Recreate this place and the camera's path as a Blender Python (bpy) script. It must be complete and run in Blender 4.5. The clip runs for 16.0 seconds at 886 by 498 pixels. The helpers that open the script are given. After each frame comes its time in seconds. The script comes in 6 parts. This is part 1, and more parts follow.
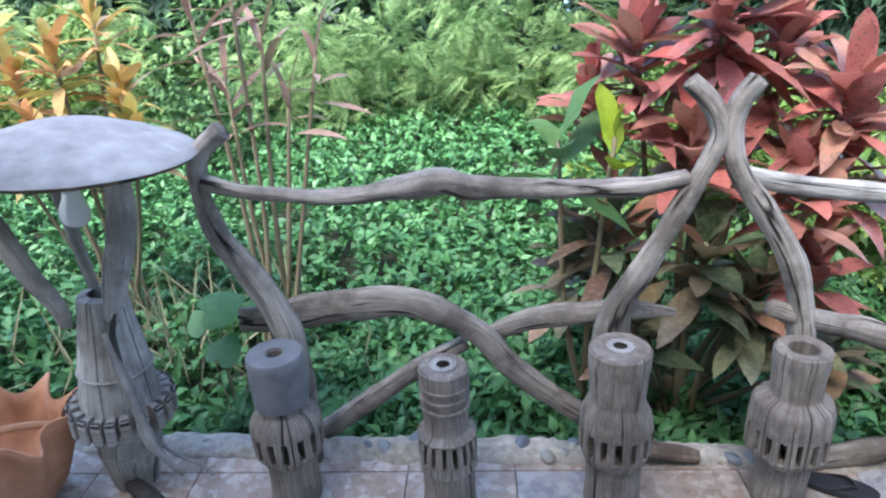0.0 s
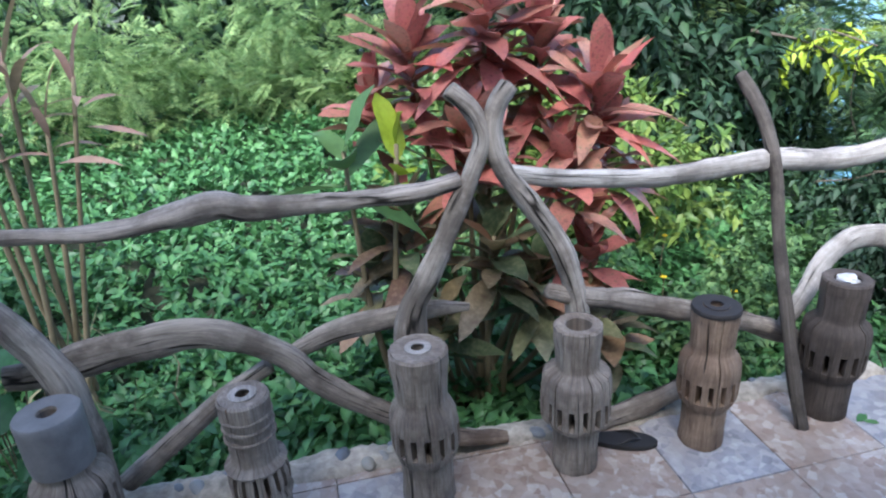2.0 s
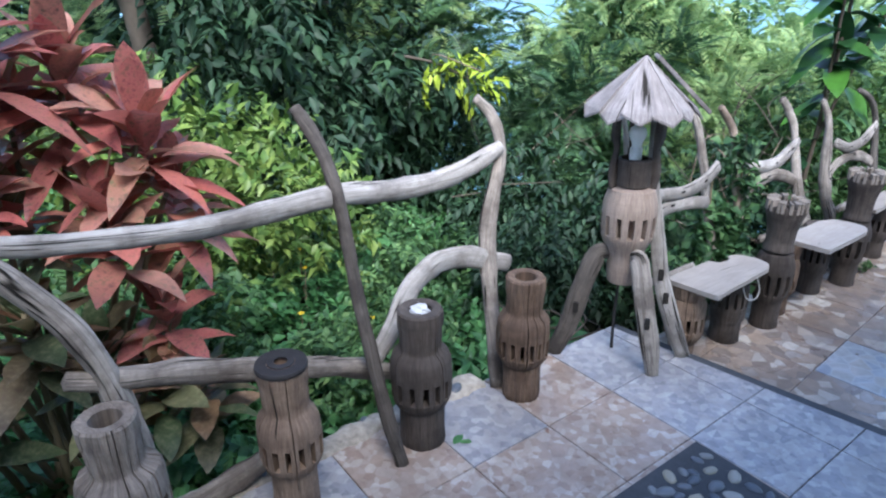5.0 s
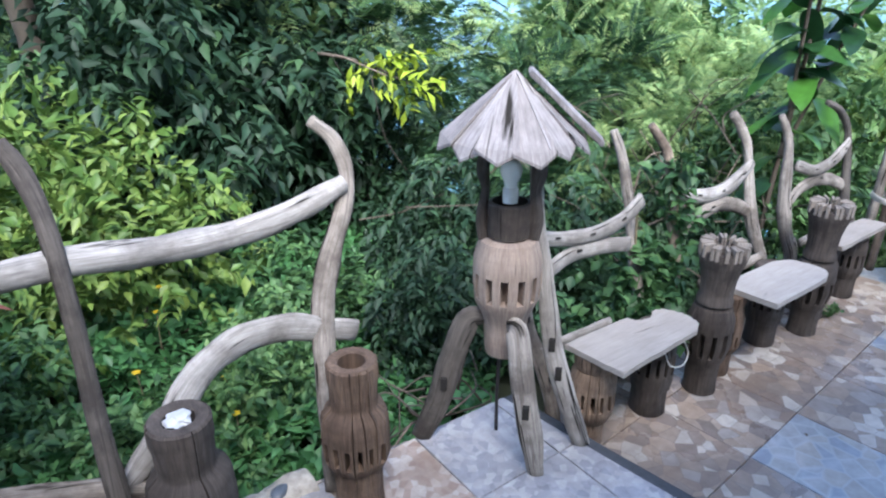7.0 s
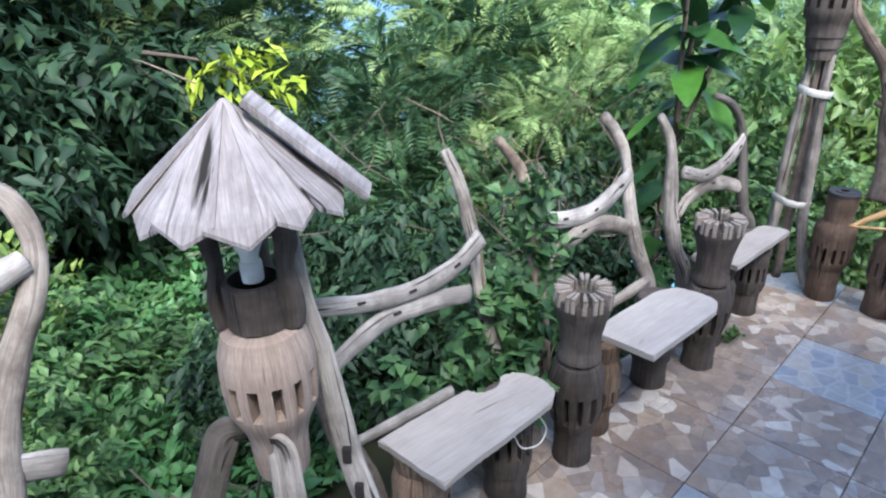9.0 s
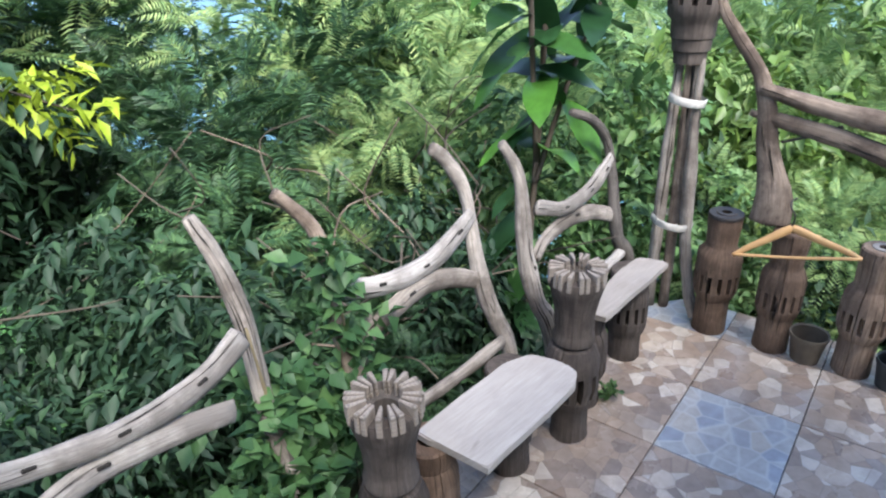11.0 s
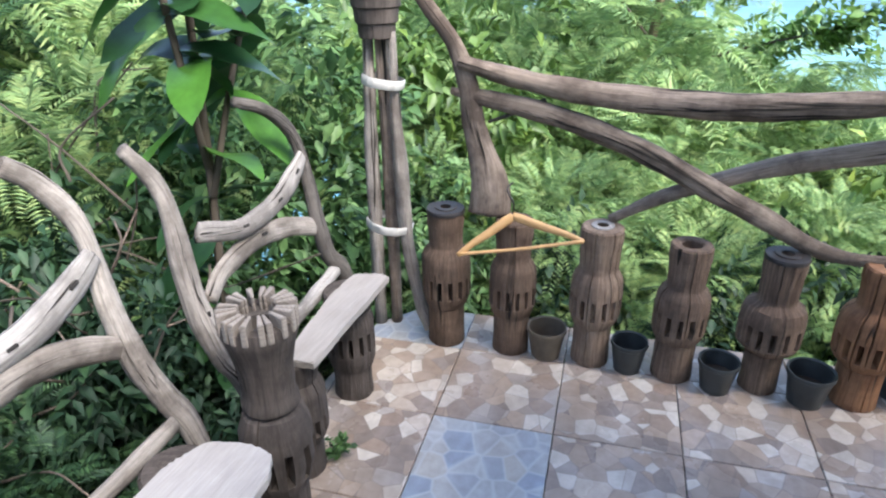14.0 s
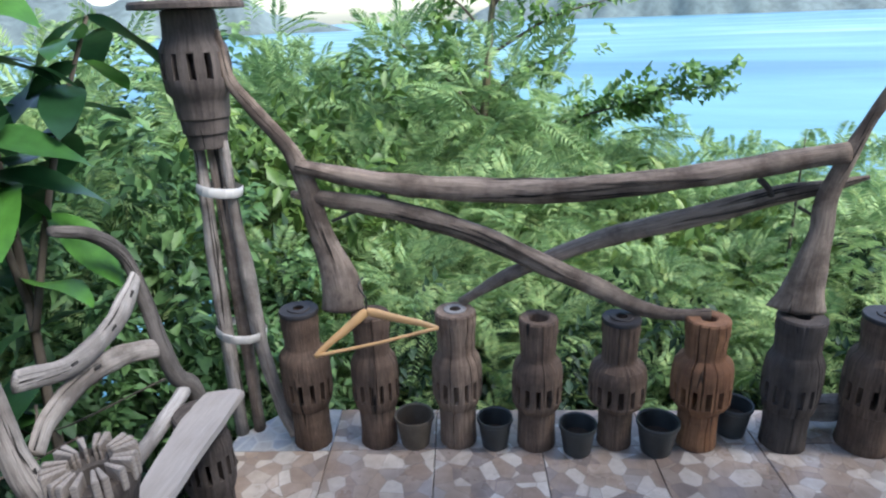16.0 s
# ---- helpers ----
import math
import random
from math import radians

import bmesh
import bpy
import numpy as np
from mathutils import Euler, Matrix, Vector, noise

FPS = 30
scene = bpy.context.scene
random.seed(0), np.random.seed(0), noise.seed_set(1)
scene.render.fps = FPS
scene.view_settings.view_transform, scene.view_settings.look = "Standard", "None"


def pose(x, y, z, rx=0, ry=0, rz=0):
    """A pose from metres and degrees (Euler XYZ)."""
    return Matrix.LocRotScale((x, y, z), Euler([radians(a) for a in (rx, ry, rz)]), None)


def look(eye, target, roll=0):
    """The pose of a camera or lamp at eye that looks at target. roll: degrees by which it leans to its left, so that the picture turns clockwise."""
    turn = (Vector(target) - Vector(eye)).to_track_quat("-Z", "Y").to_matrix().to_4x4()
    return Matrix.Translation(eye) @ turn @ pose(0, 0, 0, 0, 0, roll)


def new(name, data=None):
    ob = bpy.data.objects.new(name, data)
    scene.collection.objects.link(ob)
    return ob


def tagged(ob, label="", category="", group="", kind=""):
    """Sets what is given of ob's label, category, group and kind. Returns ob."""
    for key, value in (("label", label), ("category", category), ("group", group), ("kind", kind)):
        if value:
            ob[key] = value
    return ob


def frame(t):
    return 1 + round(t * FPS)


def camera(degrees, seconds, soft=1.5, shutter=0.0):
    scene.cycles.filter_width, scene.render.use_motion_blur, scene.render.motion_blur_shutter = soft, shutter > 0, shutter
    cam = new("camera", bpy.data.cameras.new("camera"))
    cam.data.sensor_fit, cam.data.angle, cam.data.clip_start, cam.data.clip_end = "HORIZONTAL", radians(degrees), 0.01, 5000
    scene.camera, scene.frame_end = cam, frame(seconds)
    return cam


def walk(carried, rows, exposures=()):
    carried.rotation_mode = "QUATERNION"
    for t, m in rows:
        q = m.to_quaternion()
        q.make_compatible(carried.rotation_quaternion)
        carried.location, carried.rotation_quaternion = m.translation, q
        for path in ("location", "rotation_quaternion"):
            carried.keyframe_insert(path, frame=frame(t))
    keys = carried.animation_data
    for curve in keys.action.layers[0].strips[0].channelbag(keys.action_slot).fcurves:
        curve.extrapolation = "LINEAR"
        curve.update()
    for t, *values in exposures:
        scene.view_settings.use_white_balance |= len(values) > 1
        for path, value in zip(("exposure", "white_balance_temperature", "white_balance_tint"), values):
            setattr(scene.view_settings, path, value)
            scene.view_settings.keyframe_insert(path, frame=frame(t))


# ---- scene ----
cam = camera(69.4, 16.0, soft=2.2)
EXPOSURES = [(0, 2.5, 6120, 10), (2, 2.1, 5970, 10), (3.5, 1.8, 5820, 10), (4.2, 1.8, 5820, 10), (6.5, 1.93, 5920, 10), (8.5, 1.93, 5970, 10), (11, 1.95, 6370, 10), (12, 1.95, 6420, 10), (14, 2.1, 6450, 10), (15, 1.9, 6480, 10), (15.5, 1.62, 6170, 10), (16, 1.55, 6070, 10)]
PATH = [
    (0, (0.267, 0.084, 1.649), (0.062, 1.921, 0.884), -3.1),
    (0.5, (0.288, 0.084, 1.648), (0.15, 1.926, 0.881), -3.5),
    (1, (0.333, 0.086, 1.649), (0.281, 1.933, 0.883), -4.2),
    (1.5, (0.365, 0.086, 1.669), (0.473, 1.924, 0.888), -4.1),
    (2, (0.409, 0.085, 1.677), (0.705, 1.898, 0.886), -3.6),
    (2.5, (0.453, 0.085, 1.668), (0.926, 1.862, 0.881), -2.5),
    (3, (0.488, 0.09, 1.664), (1.141, 1.812, 0.883), -1.3),
    (3.5, (0.511, 0.108, 1.684), (1.374, 1.736, 0.907), -0.5),
    (4, (0.605, 0.109, 1.673), (1.613, 1.657, 0.907), -0.8),
    (4.2, (0.684, 0.102, 1.669), (1.724, 1.628, 0.902), -0.5),
    (6.5, (1.688, 0.25, 1.7), (2.696, 1.784, 0.906), -0.6),
    (7, (1.87, 0.318, 1.674), (2.888, 1.84, 0.87), -0.1),
    (7.5, (2.08, 0.396, 1.656), (3.098, 1.922, 0.859), -1.2),
    (8, (2.262, 0.447, 1.653), (3.313, 1.942, 0.842), -2.1),
    (8.5, (2.475, 0.444, 1.651), (3.562, 1.906, 0.824), -2.0),
    (8.7, (2.535, 0.479, 1.666), (3.648, 1.908, 0.819), -1.4),
    (10.8, (3.291, 0.61, 1.635), (4.486, 1.959, 0.767), -3.1),
    (11, (3.331, 0.664, 1.639), (4.607, 1.933, 0.766), -2.4),
    (11.5, (3.381, 0.65, 1.635), (4.763, 1.79, 0.747), -2.1),
    (12, (3.461, 0.7, 1.601), (4.909, 1.749, 0.705), -2.8),
    (12.5, (3.55, 0.707, 1.5), (5.028, 1.708, 0.6), -3.3),
    (13, (3.7, 0.677, 1.452), (5.21, 1.638, 0.559), -2.5),
    (13.5, (3.809, 0.713, 1.436), (5.385, 1.599, 0.582), -1.8),
    (14, (3.88, 0.757, 1.444), (5.555, 1.419, 0.576), -0.7),
    (14.5, (3.904, 0.704, 1.43), (5.676, 1.146, 0.614), -1.1),
    (15, (3.907, 0.692, 1.444), (5.723, 1.038, 0.682), -2.3),
    (15.5, (3.901, 0.686, 1.469), (5.747, 1.001, 0.767), -2.7),
    (16, (3.911, 0.713, 1.536), (5.77, 0.991, 0.852), -2.1),
]
walk(cam, [(t, look(eye, target, roll)) for t, eye, target, roll in PATH], exposures=EXPOSURES)

# ---- world and light ----
world = bpy.data.worlds.new("sky")
scene.world = world
world.use_nodes = True
wn = world.node_tree.nodes
sky = wn.new("ShaderNodeTexSky")
sky.sky_type = "NISHITA"
sky.sun_disc = False
sky.sun_elevation = radians(52)
sky.sun_rotation = radians(202)
sky.air_density = 1.0
sky.dust_density = 1.5
wn["Background"].inputs[1].default_value = 0.15
world.node_tree.links.new(sky.outputs[0], wn["Background"].inputs[0])
sun_data = bpy.data.lights.new("sun", "SUN")
sun_data.energy = 2.5
sun_data.angle = radians(32)
sun_data.color = (1.0, 0.97, 0.93)
sun = new("sun", sun_data)
# a veiled sun stands high behind the added house, so its eave shades the terrace
sun.matrix_world = look((16 * math.sin(radians(202)), 16 * math.cos(radians(202)), 20.5), (0, 0, 0))


# ---- materials ----
def material(name):
    m = bpy.data.materials.new(name)
    m.use_nodes = True
    nodes, links = m.node_tree.nodes, m.node_tree.links
    return m, nodes, links, nodes["Principled BSDF"]


def ramp(nodes, links, source, stops):
    r = nodes.new("ShaderNodeValToRGB")
    while len(r.color_ramp.elements) < len(stops):
        r.color_ramp.elements.new(0.5)
    for e, (p, c) in zip(r.color_ramp.elements, stops):
        e.position, e.color = p, (*c, 1)
    links.new(source, r.inputs[0])
    return r.outputs[0]


def mixed(nodes, links, a, b, factor, mode="MIX"):
    m = nodes.new("ShaderNodeMix")
    m.data_type, m.blend_type = "RGBA", mode
    for sock, v in ((m.inputs[0], factor), (m.inputs[6], a), (m.inputs[7], b)):
        if isinstance(v, (int, float)):
            sock.default_value = v
        elif isinstance(v, tuple):
            sock.default_value = (*v, 1)
        else:
            links.new(v, sock)
    return m.outputs[2]


def coords(nodes, links, kind, scale):
    c = nodes.new("ShaderNodeTexCoord")
    m = nodes.new("ShaderNodeMapping")
    m.inputs["Scale"].default_value = scale
    links.new(c.outputs[kind], m.inputs[0])
    return m.outputs[0]


def fuzz(nodes, links, vector, scale, detail=5, rough=0.6, distort=0.0):
    n = nodes.new("ShaderNodeTexNoise")
    n.inputs["Scale"].default_value, n.inputs["Detail"].default_value = scale, detail
    n.inputs["Roughness"].default_value, n.inputs["Distortion"].default_value = rough, distort
    links.new(vector, n.inputs["Vector"])
    return n.outputs[0]


def bumped(nodes, links, bsdf, height, strength, distance):
    b = nodes.new("ShaderNodeBump")
    b.inputs["Strength"].default_value, b.inputs["Distance"].default_value = strength, distance
    links.new(height, b.inputs["Height"])
    links.new(b.outputs[0], bsdf.inputs["Normal"])


def wood(name, light, dark, crack=(0.02, 0.017, 0.014), rough=0.85, stain=None, gap=0.36, fineness=0.7, patchy=0.9, depth=0.010, rings=0.0):
    """Weathered wood: grain runs along v of the UV map, which is in metres."""
    m, n, l, b = material(name)
    grain = fuzz(n, l, coords(n, l, "UV", (56, 3.2, 1)), 1.0, 6, 0.7, 1.1)
    fine = fuzz(n, l, coords(n, l, "UV", (320, 16, 1)), 1.0, 3, 0.6)
    split = fuzz(n, l, coords(n, l, "UV", (34, 1.8, 1)), 1.0, 3, 0.55, 1.2)
    patch = fuzz(n, l, coords(n, l, "Object", (1, 1, 1)), 6.0, 5, 0.65)
    mid = tuple(0.55 * a + 0.45 * b for a, b in zip(light, dark))
    c = ramp(n, l, grain, ((0.30, dark), (0.46, mid), (0.66, light)))
    c = mixed(n, l, c, dark, ramp(n, l, patch, ((0.44, (0, 0, 0)), (0.62, (patchy,) * 3))))
    c = mixed(n, l, crack, c, ramp(n, l, split, ((gap - 0.03, (0, 0, 0)), (gap + 0.025, (1, 1, 1)))))
    if stain:
        blotch = fuzz(n, l, coords(n, l, "Object", (1, 1, 0.6)), 4.0, 3, 0.5)
        c = mixed(n, l, c, stain, ramp(n, l, blotch, ((0.5, (0, 0, 0)), (0.62, (0.65, 0.65, 0.65)))))
    c = mixed(n, l, c, ramp(n, l, fine, ((0.3, (0.55, 0.55, 0.55)), (0.65, (1, 1, 1)))), fineness, "MULTIPLY")
    if rings:
        lathe_marks = fuzz(n, l, coords(n, l, "UV", (6, 48, 1)), 1.0, 4, 0.65, 0.8)
        c = mixed(n, l, c, ramp(n, l, lathe_marks, ((0.34, (0.45, 0.43, 0.42)), (0.58, (1, 1, 1)))), rings, "MULTIPLY")
    info = n.new("ShaderNodeObjectInfo")
    c = mixed(n, l, c, ramp(n, l, info.outputs["Random"], ((0, (0.82, 0.80, 0.78)), (1, (1.0, 1.0, 1.0)))), 1.0, "MULTIPLY")
    l.new(c, b.inputs["Base Color"])
    b.inputs["Roughness"].default_value = rough
    b.inputs["Specular IOR Level"].default_value = 0.25
    h = mixed(n, l, mixed(n, l, grain, fine, 0.35), ramp(n, l, split, ((gap - 0.05, (0, 0, 0)), (gap + 0.04, (1, 1, 1)))), 0.5)
    bumped(n, l, b, h, 0.9, depth)
    return m


DRIFT = wood("driftwood_grey", (0.48, 0.43, 0.385), (0.15, 0.127, 0.11))
DRIFT_BROWN = wood("driftwood_brown", (0.40, 0.315, 0.25), (0.11, 0.08, 0.063), gap=0.38)
DRIFT_PALE = wood("driftwood_pale", (0.53, 0.495, 0.465), (0.22, 0.198, 0.182))
DRIFT_DARK = wood("driftwood_dark", (0.17, 0.15, 0.133), (0.055, 0.047, 0.043))
HUB_GREY = wood("hub_grey", (0.41, 0.355, 0.305), (0.15, 0.122, 0.105), gap=0.33, patchy=0.8, rings=0.16, fineness=0.9)
HUB_TAN = wood("hub_tan", (0.44, 0.32, 0.235), (0.17, 0.115, 0.085), gap=0.33, patchy=0.8, rings=0.16, fineness=0.9)
HUB_PINK = wood("hub_pale_pink", (0.47, 0.375, 0.315), (0.26, 0.195, 0.16), patchy=0.5, gap=0.29, rings=0.16)
HUB_DARK = wood("hub_dark", (0.14, 0.115, 0.10), (0.052, 0.042, 0.037), gap=0.31, patchy=0.8, rings=0.16)
HUB_BROWN = wood("hub_brown", (0.27, 0.185, 0.132), (0.095, 0.062, 0.046), gap=0.33, patchy=0.8, rings=0.2, fineness=0.9)
HUB_RED = wood("hub_reddish", (0.42, 0.215, 0.11), (0.19, 0.09, 0.05), rings=0.16)
BOARD = wood("bench_board", (0.437, 0.399, 0.370), (0.336, 0.302, 0.277), crack=(0.118, 0.097, 0.084), gap=0.27, fineness=0.3, patchy=0.5, depth=0.004)
SHINGLE = wood("shingle_grey", (0.378, 0.351, 0.356), (0.171, 0.153, 0.155))
SOIL = wood("soil", (0.09, 0.07, 0.05), (0.04, 0.03, 0.025), rough=1.0)


def plain(name, colour, rough=0.5, metal=0.0, scale=30.0, vary=0.25, bump=0.2, depth=0.002):
    m, n, l, b = material(name)
    o = coords(n, l, "Object", (1, 1, 1))
    f = fuzz(n, l, o, scale, 5)
    g = fuzz(n, l, o, scale / 7, 3)
    lo = tuple(v * (1 - vary) for v in colour)
    hi = tuple(min(1, v * (1 + vary)) for v in colour)
    c = ramp(n, l, mixed(n, l, f, g, 0.5), ((0.32, lo), (0.68, hi)))
    l.new(c, b.inputs["Base Color"])
    b.inputs["Roughness"].default_value, b.inputs["Metallic"].default_value = rough, metal
    if bump:
        bumped(n, l, b, f, bump, depth)
    return m


# Near-black, to stand in for the shade inside uncut mortises.
MORTISE_SHADE = plain("mortise_shadow_wood", (0.02, 0.017, 0.015), 0.95)
IRON = plain("rusty_iron", (0.05, 0.045, 0.045), 0.6, 0.6)
RUBBER = plain("black_rubber", (0.018, 0.018, 0.02), 0.6)
PLASTIC = plain("black_plastic", (0.034, 0.038, 0.038), 0.5, scale=18, vary=0.4)
PLASTIC_BROWN = plain("dusty_brown_plastic", (0.11, 0.085, 0.06), 0.7, scale=18, vary=0.4)
HANGER = plain("varnished_wood", (0.546, 0.317, 0.132), 0.35, scale=12, vary=0.2, bump=0.05)
STRAP = plain("white_plastic_tape", (0.46, 0.44, 0.41), 0.6, scale=40, vary=0.2)
BULB = plain("opal_glass", (0.82, 0.83, 0.81), 0.25, vary=0.03, bump=0)
SOCKET = plain("grey_socket", (0.66, 0.66, 0.65), 0.5)
CLAY = plain("terracotta", (0.42, 0.20, 0.11), 0.8, scale=14, vary=0.35, bump=0.4, depth=0.004)
GROUT = plain("grout", (0.14, 0.125, 0.11), 0.9, scale=60)
CEMENT = plain("dark_cement", (0.055, 0.058, 0.065), 0.85, scale=50, bump=0.5)
STONE = plain("rough_kerb_cement", (0.34, 0.305, 0.26), 0.9, scale=34, vary=0.55, bump=0.8, depth=0.010)
# Unseen house surfaces, lightened to bounce fill onto the terrace.
WALL = plain("white_plaster", (0.70, 0.68, 0.64), 0.9, scale=9, vary=0.08)
ROOF = plain("roof_boards", (0.36, 0.30, 0.24), 0.85, scale=9)
EARTH = plain("earth", (0.030, 0.036, 0.018), 1.0, scale=3, vary=0.5, bump=0.6, depth=0.02)
SHADE = plain("weathered_shade_board", (0.29, 0.27, 0.265), 0.85, scale=16, vary=0.4, bump=0.4, depth=0.004)
PAINT = plain("faded_grey_paint", (0.15, 0.15, 0.157), 0.6, scale=22, vary=0.35, bump=0.25, depth=0.003)
PAPER = plain("white_paper", (0.50, 0.50, 0.51), 0.7)


def pebble_material():
    m, n, l, b = material("river_pebble")
    info = n.new("ShaderNodeObjectInfo")
    c = ramp(n, l, info.outputs["Random"], ((0.0, (0.09, 0.105, 0.13)), (0.5, (0.15, 0.165, 0.19)), (0.78, (0.24, 0.25, 0.26)), (0.92, (0.42, 0.37, 0.27)), (1.0, (0.36, 0.36, 0.35))))
    f = fuzz(n, l, coords(n, l, "Object", (1, 1, 1)), 60, 4)
    c = mixed(n, l, c, ramp(n, l, f, ((0.3, (0.7, 0.7, 0.7)), (0.7, (1, 1, 1)))), 1.0, "MULTIPLY")
    l.new(c, b.inputs["Base Color"])
    b.inputs["Roughness"].default_value = 0.35
    return m


PEBBLE = pebble_material()


def tile_material(name, stops, scale, rough, joint, seam=0.035):
    """Glazed tile printed with a pattern of broken stone pieces."""
    m, n, l, b = material(name)
    geo = n.new("ShaderNodeNewGeometry")
    info = n.new("ShaderNodeObjectInfo")
    off = n.new("ShaderNodeVectorMath")
    off.operation = "MULTIPLY_ADD"
    spread = n.new("ShaderNodeCombineXYZ")
    l.new(info.outputs["Random"], spread.inputs[0])
    l.new(info.outputs["Random"], spread.inputs[1])
    l.new(spread.outputs[0], off.inputs[0])
    off.inputs[1].default_value = (37, 91, 0)
    tc = n.new("ShaderNodeTexCoord")
    l.new(tc.outputs["Object"], off.inputs[2])
    flat = n.new("ShaderNodeVectorMath")
    flat.operation = "MULTIPLY"
    flat.inputs[1].default_value = (1, 1, 0)
    l.new(off.outputs[0], flat.inputs[0])
    cell = n.new("ShaderNodeTexVoronoi")
    cell.inputs["Scale"].default_value = scale
    edge = n.new("ShaderNodeTexVoronoi")
    edge.feature = "DISTANCE_TO_EDGE"
    edge.inputs["Scale"].default_value = scale
    for v in (cell, edge):
        l.new(flat.outputs[0], v.inputs["Vector"])
    sep = n.new("ShaderNodeSeparateColor")
    l.new(cell.outputs["Color"], sep.inputs[0])
    c = ramp(n, l, sep.outputs[0], stops)
    f = fuzz(n, l, flat.outputs[0], 22, 5)
    c = mixed(n, l, c, ramp(n, l, f, ((0.3, (0.72, 0.70, 0.68)), (0.7, (1, 1, 1)))), 0.9, "MULTIPLY")
    line = ramp(n, l, edge.outputs["Distance"], ((0.0, (1, 1, 1)), (seam, (0, 0, 0))))
    c = mixed(n, l, c, joint, mixed(n, l, (0, 0, 0), line, 0.6))
    g = fuzz(n, l, geo.outputs["Position"], 2.2, 5)
    c = mixed(n, l, c, ramp(n, l, g, ((0.35, (0.70, 0.69, 0.68)), (0.6, (1, 1, 1)))), 0.8, "MULTIPLY")
    l.new(c, b.inputs["Base Color"])
    r = ramp(n, l, g, ((0.3, (rough + 0.15,) * 3), (0.7, (rough - 0.05,) * 3)))
    l.new(r, b.inputs["Roughness"])
    bumped(n, l, b, f, 0.06, 0.002)
    return m


TILE = tile_material("beige_stone_print_tile", ((0.0, (0.310, 0.231, 0.184)), (0.22, (0.404, 0.313, 0.248)), (0.36, (0.258, 0.209, 0.184)), (0.50, (0.378, 0.304, 0.252)), (0.62, (0.456, 0.348, 0.270)), (0.70, (0.636, 0.566, 0.495)), (0.80, (0.310, 0.261, 0.239)), (0.88, (0.654, 0.592, 0.522)), (1.0, (0.499, 0.409, 0.338))), 15, 0.24, (0.19, 0.15, 0.13), 0.028)
TILE_BLUE = tile_material("blue_stone_print_tile", ((0.0, (0.381, 0.406, 0.432)), (0.3, (0.457, 0.460, 0.458)), (0.45, (0.311, 0.357, 0.433)), (0.6, (0.401, 0.426, 0.457)), (0.8, (0.488, 0.458, 0.416)), (1.0, (0.360, 0.401, 0.460))), 13, 0.28, (0.503, 0.518, 0.540), 0.09)
TILE_SMALL = tile_material("pink_beige_chip_tile", ((0.0, (0.361, 0.265, 0.216)), (0.3, (0.464, 0.365, 0.302)), (0.5, (0.404, 0.313, 0.261)), (0.75, (0.516, 0.435, 0.378)), (1.0, (0.585, 0.522, 0.477))), 34, 0.22, (0.344, 0.283, 0.248))
# Grey-blue copy of the chip tile; its tint partly paints reflected sky.
TILE_GREY_SKY = tile_material("grey_blue_chip_tile", ((0.0, (0.310, 0.309, 0.338)), (0.4, (0.396, 0.387, 0.410)), (0.7, (0.456, 0.435, 0.441)), (1.0, (0.516, 0.505, 0.513))), 34, 0.22, (0.335, 0.331, 0.347))


def leaf_material(name, stops, rough=0.45, glow=0.24, vein=0.0):
    """Leaves: each leaf takes its colour from the ramp; some light passes through."""
    m, n, l, b = material(name)
    geo = n.new("ShaderNodeNewGeometry")
    info = n.new("ShaderNodeObjectInfo")
    mixv = n.new("ShaderNodeMath")
    mixv.operation = "MULTIPLY_ADD"
    mixv.inputs[1].default_value = 0.3
    l.new(info.outputs["Random"], mixv.inputs[0])
    scaled = n.new("ShaderNodeMath")
    scaled.operation = "MULTIPLY"
    scaled.inputs[1].default_value = 0.7
    l.new(geo.outputs["Random Per Island"], scaled.inputs[0])
    l.new(scaled.outputs[0], mixv.inputs[2])
    c = ramp(n, l, mixv.outputs[0], stops)
    f = fuzz(n, l, geo.outputs["Position"], 25, 3)
    c = mixed(n, l, c, ramp(n, l, f, ((0.3, (0.6, 0.6, 0.6)), (0.7, (1, 1, 1)))), 0.8, "MULTIPLY")
    if vein:
        spots = fuzz(n, l, geo.outputs["Position"], 45, 4, 0.7)
        other = ramp(n, l, spots, ((0.3, stops[0][1]), (0.5, stops[len(stops) // 2][1]), (0.7, stops[-1][1])))
        c = mixed(n, l, c, other, vein)
    l.new(c, b.inputs["Base Color"])
    b.inputs["Roughness"].default_value = rough
    b.inputs["Specular IOR Level"].default_value = 0.35
    t = n.new("ShaderNodeBsdfTranslucent")
    l.new(c, t.inputs[0])
    s = n.new("ShaderNodeMixShader")
    s.inputs[0].default_value = glow
    l.new(b.outputs[0], s.inputs[1])
    l.new(t.outputs[0], s.inputs[2])
    l.new(s.outputs[0], n["Material Output"].inputs[0])
    return m


GREENS = ((0.0, (0.036, 0.082, 0.034)), (0.35, (0.072, 0.155, 0.053)), (0.7, (0.132, 0.25, 0.082)), (1.0, (0.27, 0.40, 0.15)))
LEAF_COVER = leaf_material("groundcover_leaf", ((0.0, (0.043, 0.122, 0.047)), (0.4, (0.078, 0.212, 0.074)), (0.8, (0.132, 0.307, 0.105)), (1.0, (0.210, 0.402, 0.158))))
LEAF_BROAD = leaf_material("broad_leaf", GREENS, 0.55)
# Dark green lowered further, so the leaf colour carries the hollow's shade.
LEAF_DARK_SHADED = leaf_material("dark_leaf", ((0.0, (0.010, 0.026, 0.014)), (0.6, (0.024, 0.062, 0.029)), (1.0, (0.060, 0.125, 0.046))), 0.6, 0.14)
